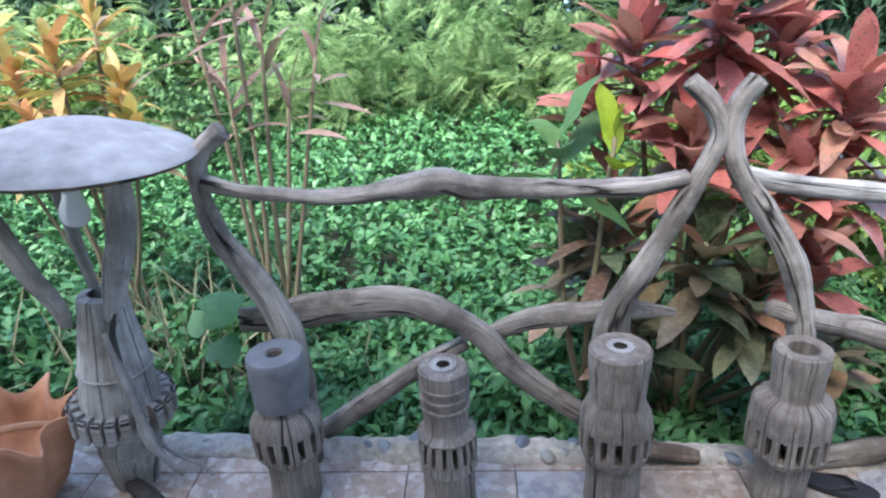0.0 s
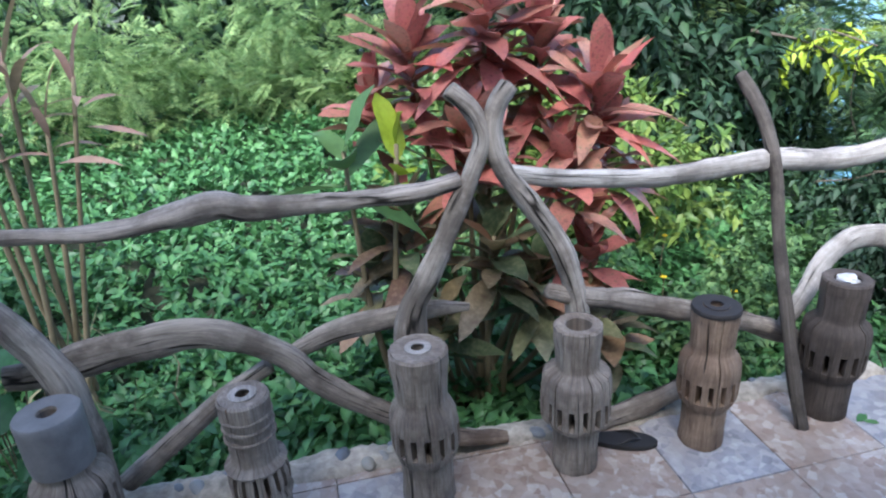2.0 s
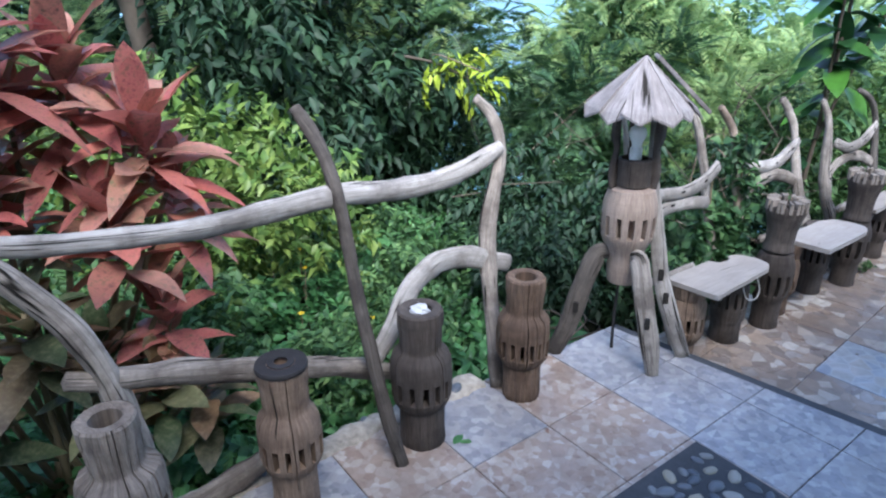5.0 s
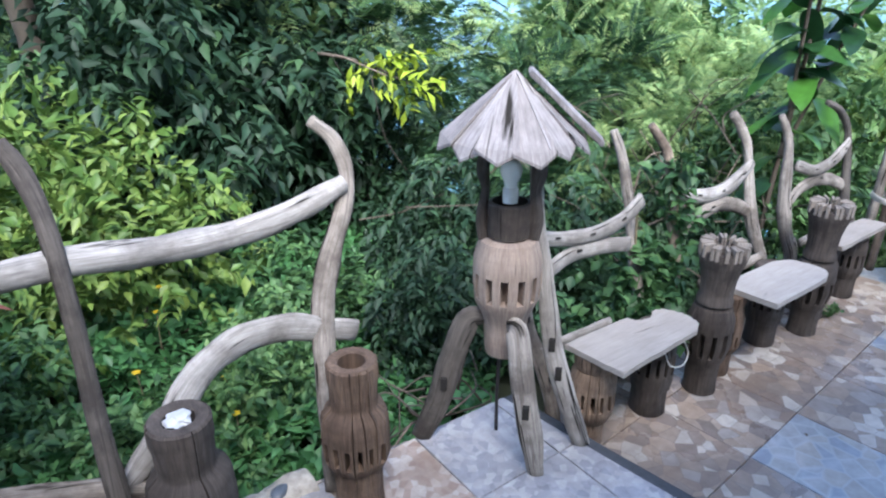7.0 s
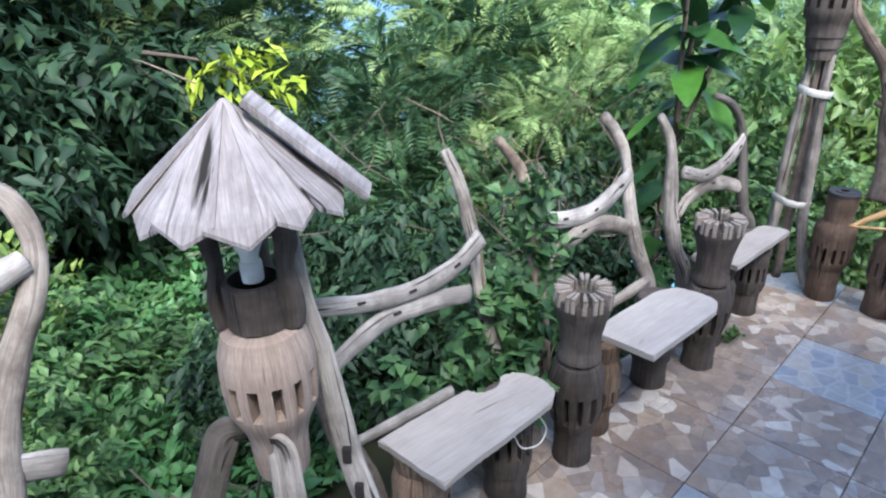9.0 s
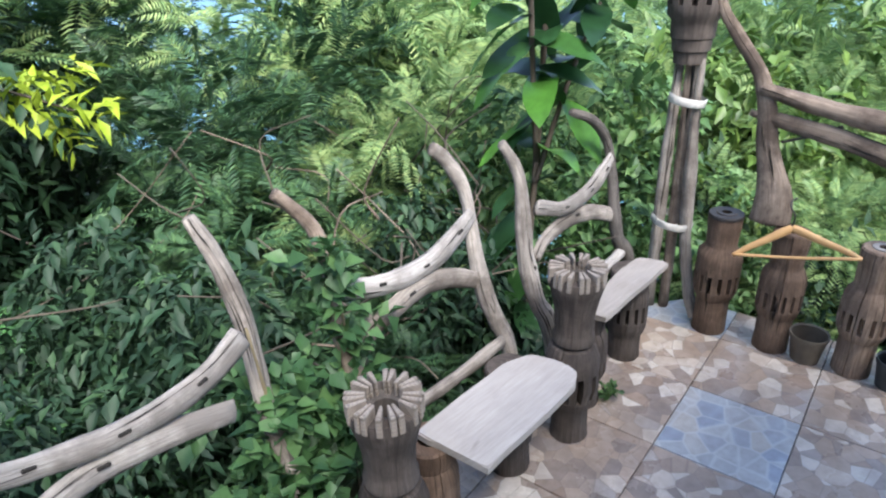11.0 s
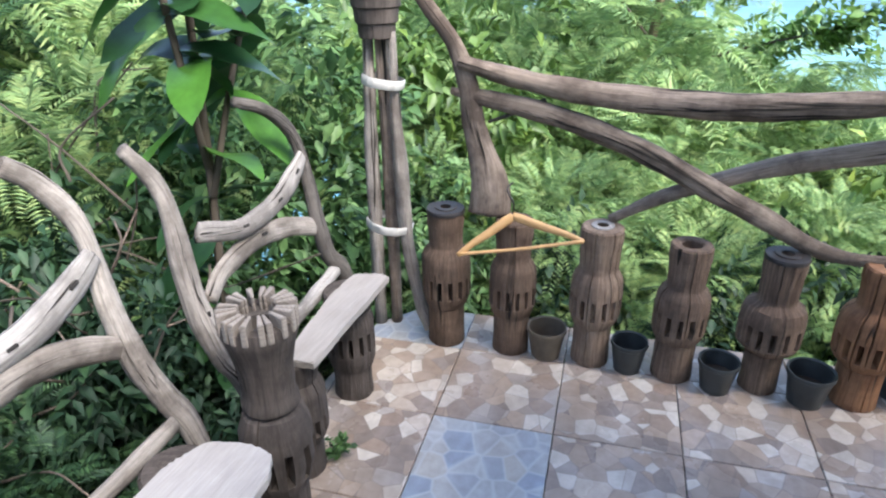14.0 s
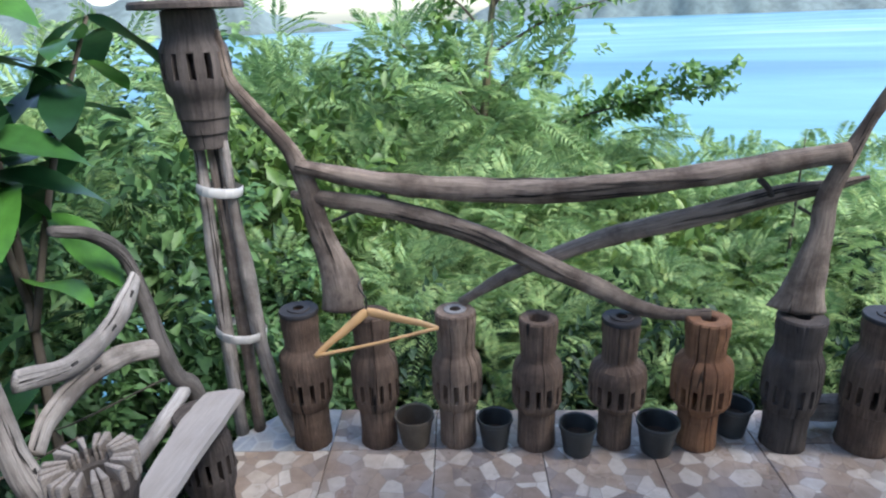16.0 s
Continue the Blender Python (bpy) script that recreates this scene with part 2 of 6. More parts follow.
# Darkened copy of the feather leaf; tree shade is part of its colour.
LEAF_DEEP_SHADED = leaf_material("deep_feather_leaf", ((0.0, (0.022, 0.055, 0.027)), (0.5, (0.05, 0.115, 0.05)), (1.0, (0.13, 0.24, 0.09))), 0.45, 0.2)
LEAF_VINE = leaf_material("vine_leaf", ((0.0, (0.025, 0.072, 0.027)), (0.5, (0.055, 0.13, 0.045)), (1.0, (0.125, 0.235, 0.08))), 0.5, 0.2)
LEAF_BLUE = leaf_material("bluish_feather_leaf", ((0.0, (0.15, 0.27, 0.11)), (0.5, (0.31, 0.47, 0.19)), (1.0, (0.52, 0.64, 0.26))), 0.5, 0.42)
LEAF_LIME = leaf_material("yellow_green_leaf", ((0.0, (0.045, 0.100, 0.022)), (0.5, (0.105, 0.19, 0.04)), (1.0, (0.23, 0.315, 0.07))), 0.45, 0.2)
LEAF_YELLOW = leaf_material("lime_yellow_leaf", ((0.0, (0.272, 0.408, 0.030)), (1.0, (0.416, 0.510, 0.060))))
LEAF_RED = leaf_material("red_leaf", ((0.0, (0.07, 0.03, 0.035)), (0.12, (0.20, 0.06, 0.07)), (0.22, (0.44, 0.075, 0.07)), (0.30, (0.11, 0.10, 0.06)), (0.40, (0.30, 0.11, 0.12)), (0.50, (0.62, 0.21, 0.17)), (0.58, (0.16, 0.15, 0.075)), (0.68, (0.50, 0.34, 0.27)), (0.78, (0.24, 0.06, 0.065)), (0.88, (0.70, 0.34, 0.26)), (1.0, (0.11, 0.13, 0.06))), 0.28, 0.26, 0.45)
LEAF_MAROON = leaf_material("maroon_green_leaf", ((0.0, (0.05, 0.035, 0.030)), (0.30, (0.045, 0.10, 0.045)), (0.5, (0.14, 0.045, 0.05)), (0.68, (0.17, 0.18, 0.09)), (0.82, (0.40, 0.16, 0.10)), (1.0, (0.52, 0.42, 0.28))), 0.38, 0.28, 0.30)
LEAF_ORANGE = leaf_material("orange_leaf", ((0.0, (0.50, 0.14, 0.08)), (0.35, (0.64, 0.27, 0.13)), (0.6, (0.50, 0.38, 0.10)), (0.8, (0.16, 0.26, 0.05)), (1.0, (0.66, 0.34, 0.20))), 0.45, 0.3, 0.3)
LEAF_ALMOND = leaf_material("almond_leaf", ((0.0, (0.07, 0.16, 0.04)), (0.5, (0.16, 0.30, 0.075)), (1.0, (0.31, 0.44, 0.13))), 0.4, 0.3)
LEAF_PINK = leaf_material("dusty_pink_leaf", ((0.0, (0.26, 0.15, 0.11)), (0.5, (0.40, 0.26, 0.20)), (0.8, (0.20, 0.17, 0.08)), (1.0, (0.46, 0.36, 0.26))), 0.5, 0.3)
LEAF_BIG = leaf_material("large_glossy_leaf", ((0.0, (0.014, 0.045, 0.018)), (0.45, (0.03, 0.085, 0.03)), (0.65, (0.08, 0.22, 0.03)), (0.9, (0.125, 0.28, 0.05)), (1.0, (0.50, 0.26, 0.08))), 0.3, 0.3)
PETAL = leaf_material("yellow_petal", ((0.0, (0.70, 0.48, 0.02)), (1.0, (0.80, 0.62, 0.04))), 0.5, 0.3)
STEM = plain("plant_stem", (0.16, 0.13, 0.075), 0.8, scale=20)
STEM_DARK = plain("bark", (0.075, 0.06, 0.045), 0.9, scale=14, vary=0.4, bump=0.6, depth=0.006)
DRYGRASS = leaf_material("dry_grass", ((0.0, (0.30, 0.28, 0.15)), (1.0, (0.46, 0.42, 0.26))), 0.7, 0.3)


def sea_material():
    m, n, l, b = material("sea_water")
    geo = n.new("ShaderNodeNewGeometry")
    mp = n.new("ShaderNodeMapping")
    mp.inputs["Scale"].default_value = (0.006, 0.0022, 0.01)
    mp.inputs["Rotation"].default_value = (0, 0, radians(12))
    l.new(geo.outputs["Position"], mp.inputs[0])
    f = fuzz(n, l, mp.outputs[0], 1.0, 6, 0.6, 0.6)
    c = ramp(n, l, f, ((0.34, (0.03, 0.105, 0.19)), (0.47, (0.06, 0.17, 0.25)), (0.58, (0.11, 0.25, 0.295)), (0.70, (0.23, 0.34, 0.37))))
    l.new(c, b.inputs["Base Color"])
    b.inputs["Roughness"].default_value = 0.35
    b.inputs["Specular IOR Level"].default_value = 0.12
    w = fuzz(n, l, geo.outputs["Position"], 0.15, 4)
    bumped(n, l, b, w, 0.2, 0.5)
    return m


SEA = sea_material()
HILL = plain("far_hill", (0.10, 0.13, 0.125), 1.0, scale=0.03, vary=0.5, bump=0)


# ---- mesh helpers ----
def mesh_object(name, verts, faces, mat, parent=None, label="", uvs=None, smooth=True, crease=0):
    me = bpy.data.meshes.new(name)
    me.from_pydata([tuple(v) for v in verts], [], faces)
    if uvs is not None:
        layer = me.uv_layers.new(name="UVMap")
        idx = np.zeros(len(me.loops), dtype=np.int32)
        me.loops.foreach_get("vertex_index", idx)
        layer.data.foreach_set("uv", np.asarray(uvs, dtype=np.float32)[idx].ravel())
    me.polygons.foreach_set("use_smooth", [smooth] * len(me.polygons))
    me.materials.append(mat)
    me.update()
    if crease:
        me.set_sharp_from_angle(angle=radians(crease))
    ob = new(name, me)
    if parent:
        ob.parent = parent
    if label:
        ob["label"] = label
    return ob


def part(name, bm, mat, parent=None, label="", smooth=False):
    me = bpy.data.meshes.new(name)
    bmesh.ops.recalc_face_normals(bm, faces=bm.faces)
    bm.to_mesh(me)
    bm.free()
    me.materials.append(mat)
    me.polygons.foreach_set("use_smooth", [smooth] * len(me.polygons))
    ob = new(name, me)
    if parent:
        ob.parent = parent
    if label:
        ob["label"] = label
    return ob


def thing(name, label, category, m=None, group="", kind=""):
    ob = new(name)
    ob.empty_display_size = 0.1
    if m is not None:
        ob.matrix_basis = m
    return tagged(ob, label, category, group, kind)


def box_bm(x0, x1, y0, y1, z0, z1, bevel=0.004, m=None):
    bm = bmesh.new()
    bmesh.ops.create_cube(bm, size=1)
    for v in bm.verts:
        v.co = Vector(((x0 + x1) / 2 + v.co.x * (x1 - x0), (y0 + y1) / 2 + v.co.y * (y1 - y0), (z0 + z1) / 2 + v.co.z * (z1 - z0)))
    if bevel:
        bmesh.ops.bevel(bm, geom=list(bm.edges), offset=bevel, segments=2, affect="EDGES")
    if m is not None:
        bm.transform(m)
    return bm


def smooth_path(points, steps):
    """Catmull-Rom through (x, y, z, r) points."""
    p = np.array(points, dtype=float)
    p = np.vstack([2 * p[0] - p[1], p, 2 * p[-1] - p[-2]])
    out = []
    for i in range(1, len(p) - 2):
        for s in range(steps):
            t = s / steps
            a, b, c, d = p[i - 1], p[i], p[i + 1], p[i + 2]
            out.append(0.5 * ((2 * b) + (c - a) * t + (2 * a - 5 * b + 4 * c - d) * t * t + (3 * b - a - 3 * c + d) * t ** 3))
    out.append(p[-2])
    return np.array(out)


def limb(name, points, mat, parent, deep=1.0, seed=0, steps=6, rough=0.10, sides=14, label="", facing=(0, 1, 0)):
    """A weathered branch swept along points; deep: its depth along facing against its width."""
    path = smooth_path(points, steps)
    rng = np.random.RandomState(seed + 11)
    n = len(path)
    pos, rad = path[:, :3], np.maximum(path[:, 3], 0.003)
    tan = np.gradient(pos, axis=0)
    tan /= np.linalg.norm(tan, axis=1)[:, None]
    face = np.array(facing, dtype=float)
    verts, uvs = [], []
    length = np.concatenate([[0], np.cumsum(np.linalg.norm(np.diff(pos, axis=0), axis=1))])
    lobes = rng.uniform(-1, 1, (4, 2))
    phase = rng.uniform(0, 6.28, 6)
    for i in range(n):
        side = np.cross(tan[i], face)
        side /= max(np.linalg.norm(side), 1e-6)
        back = np.cross(side, tan[i])
        for j in range(sides + 1):
            a = 2 * math.pi * j / sides
            ww = 1 + rough * (math.sin(2 * a + phase[0] + 5 * length[i]) * 0.6 + math.sin(3 * a + phase[1] - 9 * length[i]) * 0.5
                              + math.sin(5 * a + phase[2] + 17 * length[i]) * 0.35 + math.sin(31 * length[i] + phase[3]) * 0.4)
            ww += rough * 0.9 * noise.noise((pos[i][0] * 14 + math.cos(a) * 0.7, pos[i][2] * 14 + math.sin(a) * 0.7, seed * 3.1))
            q = pos[i] + rad[i] * ww * (math.cos(a) * side + deep * math.sin(a) * back)
            verts.append(q)
            uvs.append((a / 6.2832 * 0.25, length[i] + seed * 0.37))
    faces = []
    w = sides + 1
    for i in range(n - 1):
        for j in range(sides):
            faces.append((i * w + j, i * w + j + 1, (i + 1) * w + j + 1, (i + 1) * w + j))
    for end, i in ((0, 0), (1, n - 1)):
        verts.append(pos[i] + tan[i] * rad[i] * (0.25 if end else -0.25))
        uvs.append((0.5, length[i] + 0.02))
        c = len(verts) - 1
        for j in range(sides):
            a, b = i * w + j, i * w + j + 1
            faces.append((b, a, c) if not end else (a, b, c))
    return mesh_object(name, verts, faces, mat, parent, label, uvs)


def lathe(name, profile, mat, parent, slots=12, band=None, depth=0.04, crack=0, sides=48, seed=0, wobble=0.02, label="", fill=0.44, splits=()):
    """A turned body from (radius, z) rows; between the heights of band it has slots cut in; cracks run down it."""
    rng = np.random.RandomState(seed + 5)
    dense = []
    for (ra, za), (rb, zb) in zip(profile[:-1], profile[1:]):
        k = max(1, int(abs(zb - za) / 0.022))
        dense += [(ra + (rb - ra) * i / k, za + (zb - za) * i / k) for i in range(k)]
    profile = dense + [profile[-1]]
    rows = []
    for r, z in profile:
        rows.append((r, z, False))
    if band:
        z0, z1 = band
        zs = [p[1] for p in profile]
        rs = [p[0] for p in profile]
        outer = profile[:]
        rows = []
        done = False
        for k in range(len(outer) - 1):
            (ra, za), (rb, zb) = outer[k], outer[k + 1]
            rows.append((ra, za, False))
            if not done and za >= zb and za > z1 >= zb:
                def at(z):
                    order = np.argsort(zs)
                    return float(np.interp(z, np.array(zs)[order], np.array(rs)[order]))
                rows += [(at(z1), z1, False), (at(z1), z1 - 0.001, True), (at((z0 + z1) / 2), (z0 + z1) / 2, True), (at(z0), z0 + 0.001, True), (at(z0), z0, False)]
                done = True
        rows.append((*outer[-1], False))
        head = rows
        rows = []
        for r in head:
            if not r[2] and z0 < r[1] < z1:
                continue
            rows.append(r)
        rows.sort(key=lambda r: -r[1])
    cols = []
    for s in range(slots):
        a0 = 2 * math.pi * s / slots
        w = 2 * math.pi / slots
        jit = rng.uniform(-0.06, 0.06) * w
        open_w = w * fill * rng.uniform(0.85, 1.1)
        cols += [(a0 + jit, False), (a0 + jit, True), (a0 + jit + open_w / 2, True), (a0 + jit + open_w, True), (a0 + jit + open_w, False), (a0 + jit + open_w + (w - open_w) / 2 - 0.022, False), (a0 + jit + open_w + (w - open_w) / 2, False), (a0 + jit + open_w + (w - open_w) / 2 + 0.022, False)]
    cols.append((cols[0][0] + 2 * math.pi, False))
    cracks = [(rng.randint(0, slots) * 8 + 6, rng.uniform(0.3, 0.9), rng.uniform(0.012, 0.03)) for _ in range(crack)]
    for angle, low in splits:
        near = min((k for k in range(len(cols) - 1) if k % 8 == 6), key=lambda k: abs((cols[k][0] - radians(angle) + math.pi) % (2 * math.pi) - math.pi))
        cracks.append((near, low, 0.035))
    verts, uvs = [], []
    zmax = max(p[1] for p in profile)
    for i, (r, z, cut) in enumerate(rows):
        for j, (a, hole) in enumerate(cols):
            rr = r
            rr *= 1 + wobble * noise.noise((math.cos(a) * 1.6, math.sin(a) * 1.6, z * 5 + seed * 7.3)) + wobble * 0.6 * noise.noise((math.cos(a) * 6, math.sin(a) * 6, z * 2 + seed))
            rr *= 1 + wobble * 0.5 * noise.noise((math.cos(a) * 13, math.sin(a) * 13, z * 9 + seed * 3)) + wobble * 0.35 * noise.noise((math.cos(a) * 30, math.sin(a) * 30, z * 5))
            if cut and hole:
                rr = max(0.01, rr - depth)
            for cj, cz, cd in cracks:
                if j % (len(cols) - 1) == cj and z >= zmax * cz * 0.5:
                    rr = max(0.02, rr - cd) if r > 0.05 else rr
            verts.append((rr * math.cos(a), rr * math.sin(a), z))
            uvs.append((a / 6.2832 * 0.6 + seed * 0.13, z + seed * 0.71 + (0.2 * r if i < 3 else 0)))
    faces = []
    w = len(cols)
    for i in range(len(rows) - 1):
        for j in range(w - 1):
            faces.append((i * w + j, (i + 1) * w + j, (i + 1) * w + j + 1, i * w + j + 1))
    ob = mesh_object(name, verts, faces, mat, parent, label, uvs, smooth=True, crease=38)
    return ob


def disc(name, r, z, mat, parent, thick=0.006, inner=0.0, sides=28, label="", m=None):
    prof = [(inner + 0.0005, z + thick), (r * 0.97, z + thick), (r, z + thick * 0.6), (r, z), (inner + 0.0005, z)]
    verts, faces = [], []
    for rr, zz in prof:
        for j in range(sides):
            a = 2 * math.pi * j / sides
            verts.append((rr * math.cos(a), rr * math.sin(a), zz))
    k = len(prof)
    for i in range(k - 1):
        for j in range(sides):
            j2 = (j + 1) % sides
            faces.append((i * sides + j, (i + 1) * sides + j, (i + 1) * sides + j2, i * sides + j2))
    for j in range(sides):
        j2 = (j + 1) % sides
        faces.append(((k - 1) * sides + j, j, j2, (k - 1) * sides + j2))
    uvs = [(v[0] * 0.5, v[1]) for v in verts]
    ob = mesh_object(name, verts, faces, mat, parent, label, uvs, smooth=False)
    if m is not None:
        ob.matrix_basis = m
    return ob


# ---- the setting ----
FLOOR_1 = 0.14


def ground_height(x, y):
    s = (x - 3.0) * 0.85 + max(0, y - 2.5) * 0.10
    fall = math.log1p(math.exp(min(s * 1.6, 60))) / 1.6
    z = -0.16 - 0.36 * fall - 0.07 * max(0, fall - 4.0) ** 2
    if x < 3 and y > 2.3:
        z = z + 0.04 * noise.noise((x * 0.7, y * 0.7, 0)) + 0.035 * max(0, y - 4) * max(0.0, min(1.0, (3 - x) / 3))
    return max(z, -34.0)


def build_ground():
    xs = np.concatenate([np.linspace(-400, -14, 14), np.linspace(-12, 16, 57), np.linspace(18, 90, 25), np.linspace(130, 600, 8)])
    ys = np.concatenate([np.linspace(-400, -20, 12), np.linspace(-16, 22, 77), np.linspace(26, 90, 14), np.linspace(120, 500, 8)])
    verts, faces = [], []
    for y in ys:
        for x in xs:
            z = ground_height(x, y)
            if -4 < x < 6.3 and -3.5 < y < 1.95:
                z = min(z, -0.25 - 0.5 * max(0, x - 3.0))
            verts.append((x, y, z))
    w = len(xs)
    for j in range(len(ys) - 1):
        for i in range(w - 1):
            faces.append((j * w + i, j * w + i + 1, (j + 1) * w + i + 1, (j + 1) * w + i))
    g = mesh_object("ground", verts, faces, EARTH)
    tagged(g, "dark leaf-littered earth falling away to the bay", "ground", kind="structure")


build_ground()
water = mesh_object("water", [(-4000, -4500, -30), (4800, -4500, -30), (4800, 4500, -30), (-4000, 4500, -30)], [(0, 1, 2, 3)], SEA)
tagged(water, "turquoise sea with pale streaks over the reef", "sea", kind="structure")


def far_hill(direction, distance, half, height, seed):
    d = Vector((*direction, 0)).normalized()
    side = Vector((-d.y, d.x, 0))
    verts, faces = [], []
    n, rows = 60, 6
    for i in range(n + 1):
        u = i / n * 2 - 1
        h = height * (1 - u ** 4) * (0.62 + 0.5 * noise.noise((u * 3.1, seed, 0)) + 0.22 * noise.noise((u * 11, seed, 2)))
        h = max(h, 2)
        for k in range(rows + 1):
            v = k / rows
            p = d * (distance + 420 * v) + side * (u * half) + d * (60 * noise.noise((u * 9, seed, v * 2)))
            verts.append((p.x, p.y, -31 + h * math.sin(v * math.pi * 0.5) ** 0.6))
    for i in range(n):
        for k in range(rows):
            a = i * (rows + 1) + k
            faces.append((a, a + rows + 1, a + rows + 2, a + 1))
    return tagged(mesh_object("backdrop", verts, faces, HILL), "hazy wooded limestone hills across the bay", "hills", kind="structure")


far_hill((0.836, 0.548), 1900, 620, 190, 3.3)
far_hill((0.985, -0.17), 2950, 900, 260, 7.7)
far_hill((0.86, -0.52), 3700, 1000, 240, 1.9)


# unseen house behind the camera, added so its eave shades the terrace
house = thing("house", "unseen white plastered house with a wooden eave, added to shape the light", "house", kind="structure")
part("wall", box_bm(-6, 5.2, -2.9, -2.6, -0.3, 2.75, 0.01), WALL, house)
part("roof", box_bm(-6.4, 5.5, -3.2, 0.02, 2.75, 2.87, 0.01), ROOF, house)
# Upper storey added to keep sun off the left of the yard.
part("upper_wall", box_bm(-6, 0.0, -1.5, -1.25, 2.87, 5.6, 0.01), WALL, house)
part("upper_wall", box_bm(-6, 0.0, -5.2, -5.0, 2.87, 5.6, 0.01), WALL, house)
part("upper_roof", box_bm(-6.4, 0.3, -5.6, -0.65, 5.6, 5.74, 0.01), ROOF, house)


def slab(name, corners, z0, z1, mat, label, category):
    verts = [(x, y, z0) for x, y in corners] + [(x, y, z1) for x, y in corners]
    k = len(corners)
    faces = [tuple(range(k, 2 * k)), tuple(reversed(range(k)))]
    faces += [(i, (i + 1) % k, k + (i + 1) % k, k + i) for i in range(k)]
    ob = mesh_object(name, verts, faces, mat, smooth=False)
    return tagged(ob, label, category, kind="structure")


floor_upper = slab("floor_upper", [(-4, -2.6), (3.9, -2.6), (3.33, 1.14), (3.265, 1.48), (3.205, 1.895), (-4, 1.82)], -0.4, FLOOR_1 - 0.012, GROUT, "raised terrace floor of chip-patterned tiles", "floor")
floor_lower = slab("floor_lower", [(3.4, -2.6), (6.45, -2.6), (6.27, -0.2), (6.10, 1.72), (5.9, 1.86), (3.1, 1.86)], -0.6, -0.010, GROUT, "lower terrace floor of stone-patterned tiles", "floor")


def clip_poly(poly, keep):
    """Cut a plan polygon to the side of each line (px, py, nx, ny) to which n points."""
    for px, py, nx, ny in keep:
        out = []
        for i in range(len(poly)):
            a, b = poly[i], poly[(i + 1) % len(poly)]
            da = (a[0] - px) * nx + (a[1] - py) * ny
            db = (b[0] - px) * nx + (b[1] - py) * ny
            if da >= 0:
                out.append(a)
            if (da >= 0) != (db >= 0):
                t = da / (da - db)
                out.append((a[0] + t * (b[0] - a[0]), a[1] + t * (b[1] - a[1])))
        poly = out
        if len(poly) < 3:
            return []
    return poly


def tile_piece(poly, z, mat, parent):
    cx = sum(p[0] for p in poly) / len(poly)
    cy = sum(p[1] for p in poly) / len(poly)
    k = len(poly)
    inner = [((x - cx) * 0.988, (y - cy) * 0.988) for x, y in poly]
    verts = [(x - cx, y - cy, -0.012) for x, y in poly] + [(x - cx, y - cy, -0.003) for x, y in poly] + [(x, y, 0) for x, y in inner]
    faces = [tuple(range(2 * k, 3 * k))]
    for s in (0, k):
        faces += [(s + i, s + (i + 1) % k, s + k + (i + 1) % k, s + k + i) for i in range(k)]
    ob = mesh_object("tile", verts, faces, mat, parent, smooth=False)
    ob.location = (cx, cy, z)
    return ob


def lay_tiles(origin, angle, size, irange, jrange, keep, z, parent, pick):
    c, s = math.cos(radians(angle)), math.sin(radians(angle))
    g = 0.0014
    for i in range(*irange):
        for j in range(*jrange):
            poly = []
            for a, b in ((i + g / size, j + g / size), (i + 1 - g / size, j + g / size), (i + 1 - g / size, j + 1 - g / size), (i + g / size, j + 1 - g / size)):
                u, v = a * size, b * size
                poly.append((origin[0] + u * c - v * s, origin[1] + u * s + v * c))
            poly = clip_poly(poly, keep)
            if len(poly) >= 3:
                tile_piece(poly, z, pick(i, j), parent)


def edge_line(a, b):
    """The half plane to the left of the line from a to b."""
    return (a[0], a[1], -(b[1] - a[1]), b[0] - a[0])


# ---- driftwood fence of the upper terrace ----
fence = thing("driftwood_fence", "grey weathered driftwood fence of curved posts and rails", "fence")
limb("post", [(-0.54, 1.82, 1.30, 0.032), (-0.62, 1.82, 1.23, 0.029), (-0.64, 1.82, 1.13, 0.028), (-0.61, 1.82, 0.99, 0.034), (-0.54, 1.82, 0.87, 0.043), (-0.47, 1.82, 0.73, 0.049), (-0.44, 1.82, 0.62, 0.054), (-0.43, 1.82, 0.40, 0.056), (-0.44, 1.82, 0.12, 0.056)], DRIFT, fence, 0.9, 1)
limb("rail", [(-0.61, 1.80, 1.15, 0.028), (-0.47, 1.80, 1.12, 0.022), (-0.22, 1.80, 1.10, 0.023), (-0.05, 1.80, 1.12, 0.030), (0.08, 1.80, 1.14, 0.037), (0.19, 1.80, 1.12, 0.031), (0.42, 1.80, 1.11, 0.027), (0.61, 1.80, 1.11, 0.030), (0.75, 1.81, 1.13, 0.026)], DRIFT, fence, 1.0, 2, rough=0.16)
limb("post", [(0.73, 1.80, 1.39, 0.025), (0.79, 1.80, 1.33, 0.029), (0.82, 1.80, 1.25, 0.026), (0.79, 1.80, 1.16, 0.029), (0.72, 1.80, 1.01, 0.033), (0.65, 1.80, 0.87, 0.037), (0.59, 1.81, 0.75, 0.043), (0.57, 1.81, 0.63, 0.052), (0.58, 1.81, 0.43, 0.056), (0.59, 1.81, 0.12, 0.054)], DRIFT, fence, 0.8, 3)
limb("post", [(0.90, 1.80, 1.39, 0.026), (0.86, 1.80, 1.33, 0.029), (0.85, 1.80, 1.25, 0.027), (0.88, 1.80, 1.15, 0.027), (0.96, 1.80, 1.04, 0.032), (1.04, 1.80, 0.91, 0.036), (1.09, 1.80, 0.78, 0.037), (1.12, 1.80, 0.63, 0.040), (1.14, 1.80, 0.44, 0.043), (1.15, 1.80, 0.12, 0.044)], DRIFT, fence, 0.9, 4)
